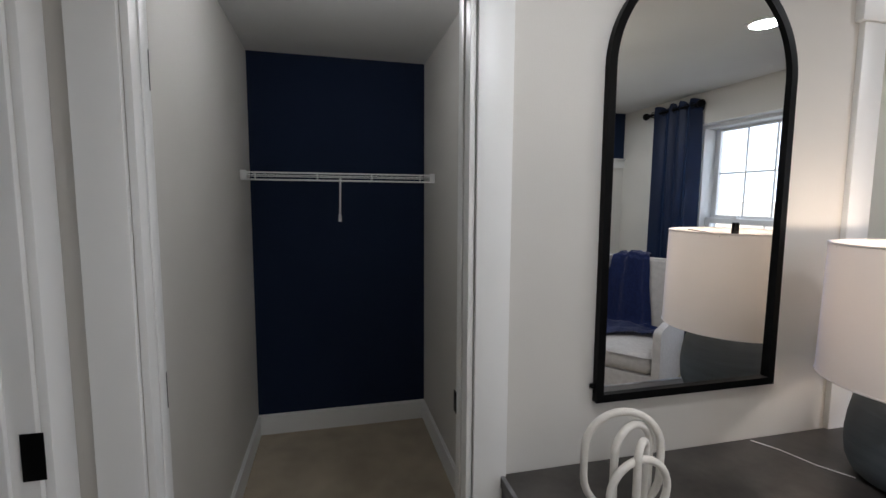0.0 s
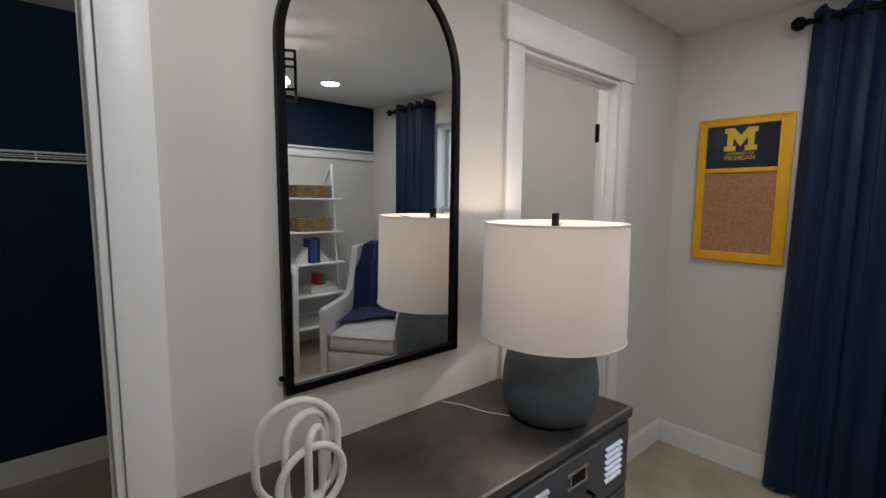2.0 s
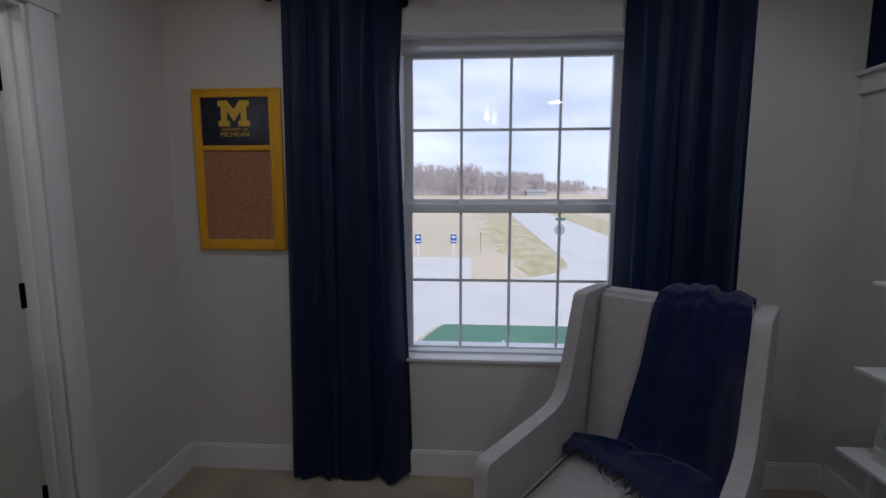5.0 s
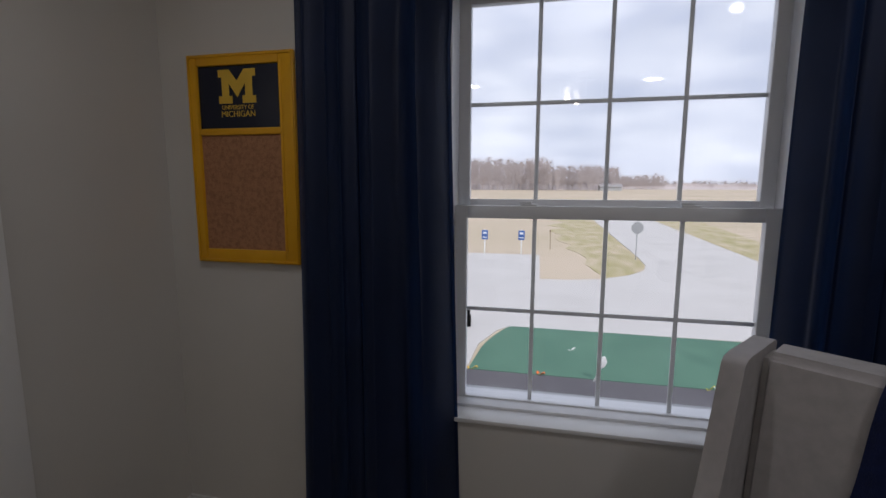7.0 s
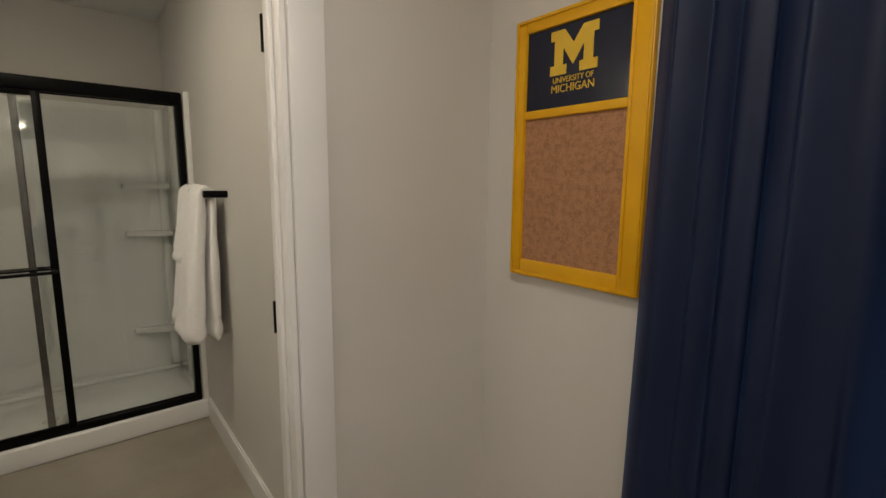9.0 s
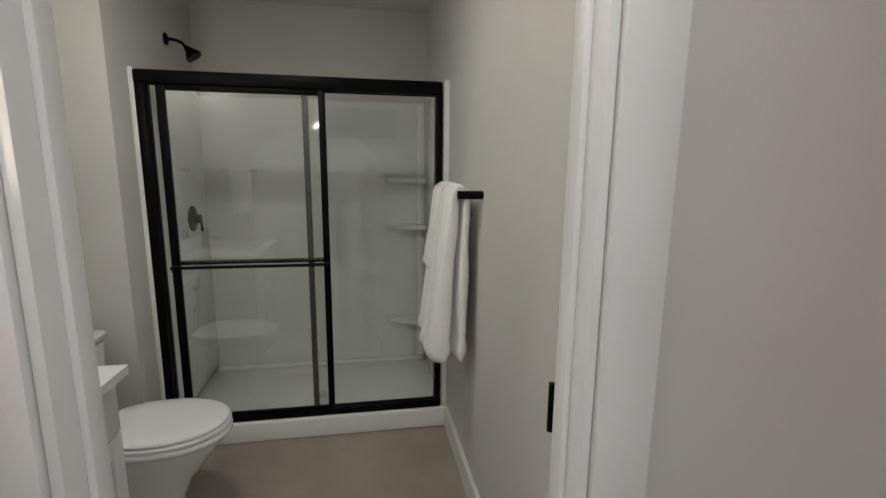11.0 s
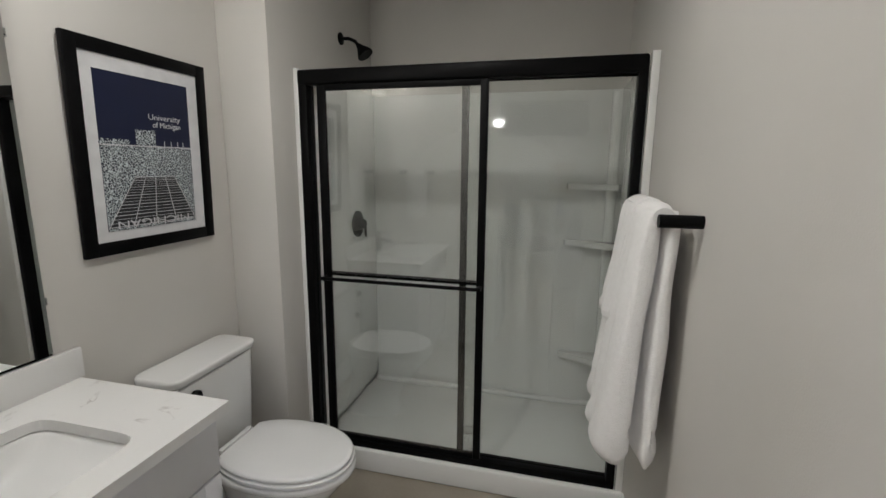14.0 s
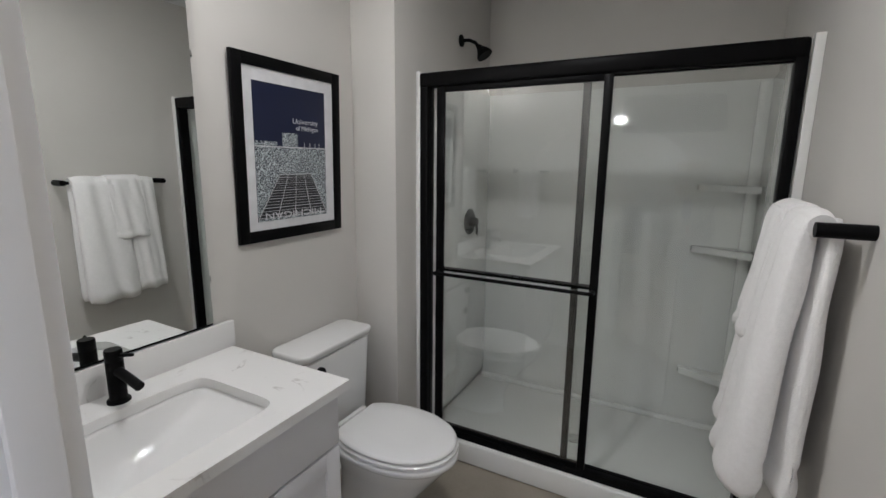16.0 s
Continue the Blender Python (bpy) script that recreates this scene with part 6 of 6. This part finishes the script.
solo("road", prism(road, "z", G - 0.05, G + 0.03), CONCRETE, "pale concrete road and driveway junction", "road", "structure", smooth=0)
solo("pavement", prism([(3.9, 1.75), (12.6, 1.75), (14.6, 1.70), (16.0, 1.3), (16.5, 0.95), (16.5, 7.5), (3.9, 7.5)], "z", G - 0.05, G + 0.028), CONCRETE, "pale concrete driveway beside the lawn", "driveway", "structure", smooth=0)
rnd = random.Random(31)
verge = [(25.6, -3.2), (26.6, -4.35), (28.3, -5.5), (30.2, -6.0), (33.5, -6.23), (74, -7.5), (138, -9.8)]
for k in range(46):
    x = 138 - 2.4 * k
    verge.append((x, -2.2 - 0.018 * max(x - 60, 0) - 0.9 * math.sin(x * 0.09) * (x < 60) * 0.6 + rnd.uniform(-0.75, 0.75) * min(1.6, 0.35 + x / 60)))
solo("verge", prism(verge, "z", G - 0.04, G + 0.02), VERGE, "patchy grass verge beside the road", "grass", "structure", smooth=0)
solo("verge_far", prism([(29.6, -13.6), (31, -13.15), (72, -15.75), (138, -18.65), (138, -27), (70, -21.5), (36, -17.0)], "z", G - 0.04, G + 0.02), VERGE, "patchy grass verge across the road", "grass", "structure", smooth=0)
lawn = [(12.7, -50), (16.3, -50), (16.35, -7), (16.45, 0.2), (16.45, 0.9)] + [(16.45 - 0.3 * k, 0.95 + 0.66 * math.sin(k * 0.17)) for k in range(1, 10)] + [(12.7, 1.70)]
solo("lawn", prism(lawn, "z", G - 0.04, G + 0.05), SEEDED, "freshly seeded blue green front lawn", "lawn", "structure", smooth=0)
solo("ground_bed", prism([(3.9, -50), (12.7, -50), (12.7, 1.72), (3.9, 1.72)], "z", G - 0.04, G + 0.04), MULCH, "dark grey bed beside the house", "bed", "structure", smooth=0)
bm = box(E + 0.24, -8, G, E + 0.30, WY0, 5.5)
box(E + 0.24, WY1, G, E + 0.30, 12, 5.5, bm=bm)
box(E + 0.24, WY0, G, E + 0.30, WY1, WZ0, bm=bm)
box(E + 0.24, WY0, WZ1, E + 0.30, WY1, 5.5, bm=bm)
solo("wall_outside", bm, mat("siding", (0.55, 0.56, 0.57), 0.7, scale=3), "pale siding on the house's outer wall", "wall", "structure", smooth=0)


def woods():
    rnd = random.Random(11)
    verts, faces = [], []
    def blade(a, b, wa, wb):
        d = (b - a)
        side = d.cross(Vector((1, 0, 0)))
        if side.length < 1e-4:
            side = Vector((0, 1, 0))
        side.normalize()
        n = len(verts)
        verts.extend([a - side * wa, a + side * wa, b + side * wb, b - side * wb, (a + b) / 2 + Vector((wa, 0, 0))])
        faces.extend([(n, n + 1, n + 2, n + 3), (n, n + 4, n + 3), (n + 1, n + 2, n + 4)])
    def tree(x, y, h):
        base, top = Vector((x, y, rise(x))), Vector((x + rnd.uniform(-1, 1), y + rnd.uniform(-1, 1), rise(x) + h))
        blade(base, top, 0.17, 0.04)
        for k in range(20):
            f = rnd.uniform(0.18, 0.95)
            p = base.lerp(top, f)
            L = h * rnd.uniform(0.12, 0.34) * (1.15 - f)
            a = rnd.uniform(0, 6.28)
            q = p + Vector((math.cos(a) * L, math.sin(a) * L, L * rnd.uniform(0.5, 1.3)))
            blade(p, q, 0.075, 0.025)
            for _ in range(6):
                g = p.lerp(q, rnd.uniform(0.3, 1))
                s = g + Vector((rnd.uniform(-1, 1), rnd.uniform(-1.6, 1.6), rnd.uniform(0.3, 1.8)))
                blade(g, s, 0.05, 0.025)
    for i in range(1150):
        y = rnd.uniform(-120, 260)
        near = y > -45
        x = rnd.uniform(285, 330) if near else rnd.uniform(480, 560)
        h = rnd.uniform(14, 21) * (1.0 if y > -5 else 0.75)
        tree(x, y, h)
    for i in range(420):
        tree(rnd.uniform(600, 700), rnd.uniform(-420, -60), rnd.uniform(6, 12))
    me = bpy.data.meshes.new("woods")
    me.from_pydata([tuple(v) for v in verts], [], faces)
    me.materials.append(HAZED_BARE)
    tagged(new("woods", me), "bare brown winter trees on the horizon, paled for haze", "trees", kind="stuff")
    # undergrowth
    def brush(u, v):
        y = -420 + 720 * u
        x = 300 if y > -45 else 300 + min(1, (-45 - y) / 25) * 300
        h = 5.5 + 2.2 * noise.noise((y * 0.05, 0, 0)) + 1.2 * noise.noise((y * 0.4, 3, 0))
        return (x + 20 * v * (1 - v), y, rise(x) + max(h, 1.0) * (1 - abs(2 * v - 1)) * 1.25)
    solo("undergrowth", sheet(400, 4, brush), HAZED_BARE, "low brown undergrowth below the far trees, paled for haze", "bushes", "stuff", smooth=0)


woods()


def yard_sign(x, y):
    s = thing("yard_sign", x, y, G, "blue and white marketing sign on a white post", "sign", "signs across the road")
    part("post", box(x - 0.04, y - 0.04, G, x + 0.04, y + 0.04, G + 1.7, 0.01), WHITEPLASTIC, s)
    part("panel", box(x - 0.075, y - 0.21, G + 0.98, x - 0.045, y + 0.21, G + 1.62, 0.004), mat("sign_blue", (0.03, 0.11, 0.36), 0.5, scale=6), s, "blue sign panel")
    part("panel_band", box(x - 0.079, y - 0.12, G + 1.36, x - 0.0745, y + 0.12, G + 1.5), WHITEPLASTIC, s)
    part("panel_band", box(x - 0.079, y - 0.16, G + 1.10, x - 0.0745, y + 0.16, G + 1.16), WHITEPLASTIC, s)


yard_sign(33.5, 1.3)
yard_sign(33.3, 3.8)


def stop_sign(x, y):
    s = thing("street_sign", x, y, G, "grey backed octagonal road sign with a green street blade", "road sign")
    part("pole", tube([(x, y, G), (x, y, G + 2.95)], 0.03, 10), GALV, s)
    part("octagon", prism([(y + 0.38 * math.cos(math.pi / 8 + k * math.pi / 4), G + 2.05 + 0.38 * math.sin(math.pi / 8 + k * math.pi / 4)) for k in range(8)], "x", x - 0.05, x - 0.035), GALV, s)
    part("blade", box(x - 0.012, y - 0.38, G + 2.68, x + 0.012, y + 0.30, G + 2.86), mat("sign_green", (0.02, 0.22, 0.14), 0.5, scale=5), s, "green street name blade")


stop_sign(32.4, -5.9)


def lawn_marker():
    x, y = 12.6, -1.30
    s = thing("leaning_marker", x, y, G, "small white paddle sign leaning on the lawn", "sign")
    part("stake", tube([(x, y + 0.05, G), (x, y - 0.14, G + 0.48)], 0.02, 8), WHITEPLASTIC, s)
    part("paddle", prism([(y - 0.10, G + 0.36), (y - 0.03, G + 0.42), (y - 0.08, G + 0.62), (y - 0.18, G + 0.67), (y - 0.24, G + 0.54), (y - 0.19, G + 0.41)], "x", x - 0.02, x + 0.0, bevel=0.006), WHITEPLASTIC, s)


lawn_marker()
rnd = random.Random(21)
for c, x, y, label in (((0.75, 0.16, 0.03), 12.75, -0.06, "orange"), ((0.70, 0.62, 0.08), 12.7, -3.75, "yellow"), ((0.7, 0.7, 0.66), 12.8, -3.95, "white"), ((0.70, 0.45, 0.05), 12.75, 1.6, "yellow"), ((0.62, 0.2, 0.1), 12.95, -5.6, "reddish"), ((0.7, 0.7, 0.7), 14.6, -0.9, "white")):
    o = thing("litter", x, y, G + 0.05, "scrap of %s paper lying on the lawn edge" % label, "litter", "scraps on the lawn")
    a = rnd.uniform(0, 3)
    part("scrap", sheet(4, 4, lambda u, v: (x + 0.16 * (u - 0.5) * math.cos(a) - 0.12 * (v - 0.5), y + 0.16 * (u - 0.5) * math.sin(a) + 0.14 * (v - 0.5), G + 0.06 + 0.05 * math.sin(5 * u + 3 * v)), 0.004), mat("scrap_paper", c, 0.7, scale=8), o)


def far_house(x, y):
    G = rise(x - 5)
    h = thing("far_house", x, y, G, "distant pale grey farmhouse among bare trees", "house")
    part("wall", box(x - 5, y - 6, G, x + 5, y + 6, G + 2.4), mat("far_siding", (0.46, 0.46, 0.46), 0.8, scale=0.5), h)
    part("roof", prism([(x - 5.6, G + 2.4), (x + 5.6, G + 2.4), (x, G + 4.2)], "y", y - 6.4, y + 6.4), mat("far_roof", (0.40, 0.38, 0.38), 0.9, scale=0.5), h)
    for dy in (-4.2, -1.5, 1.5, 4.2):
        part("window", box(x - 5.05, y + dy - 0.5, G + 1.0, x - 4.98, y + dy + 0.5, G + 2.0), GALV, h)


far_house(292, -40)


def bollard(x, y):
    o = thing("dark_bollard_box", x, y, G + 0.028, "small dark utility box on a post beside the driveway", "utility box")
    part("post", box(x - 0.05, y - 0.09, G + 0.028, x + 0.05, y + 0.05, G + 0.42, 0.01), BLACK, o)
    part("box", box(x - 0.12, y - 0.06, G + 0.42, x + 0.10, y + 0.30, G + 0.60, 0.02), BLACK, o)


bollard(16.2, 2.25)


def stake(x, y, h):
    o = thing("survey_stake", x, y, G, "thin dark survey stake in the field", "stake", "stakes in the field")
    part("shaft", tube([(x, y, G), (x + 0.03, y + 0.04, G + h)], 0.018, 8), RUSH, o)
    part("tip", box(x - 0.01, y, G + h - 0.14, x + 0.06, y + 0.08, G + h, 0.01), RUSH, o, "flagged tip")


stake(36.0, -0.7, 1.5)
stake(92, -4.6, 2.6)


def mound():
    def heap(u, v):
        x, y = 142 + 14 * u, -16 + 14 * v
        e = math.sin(math.pi * u) * math.sin(math.pi * v)
        return (x, y, G - 0.05 + 2.2 * e ** 0.6 + 0.25 * e * noise.noise((x * 0.4, y * 0.4, 1)))
    solo("soil_mound", sheet(24, 40, heap), FIELD, "low pale heap of soil where the road ends", "mound")


mound()
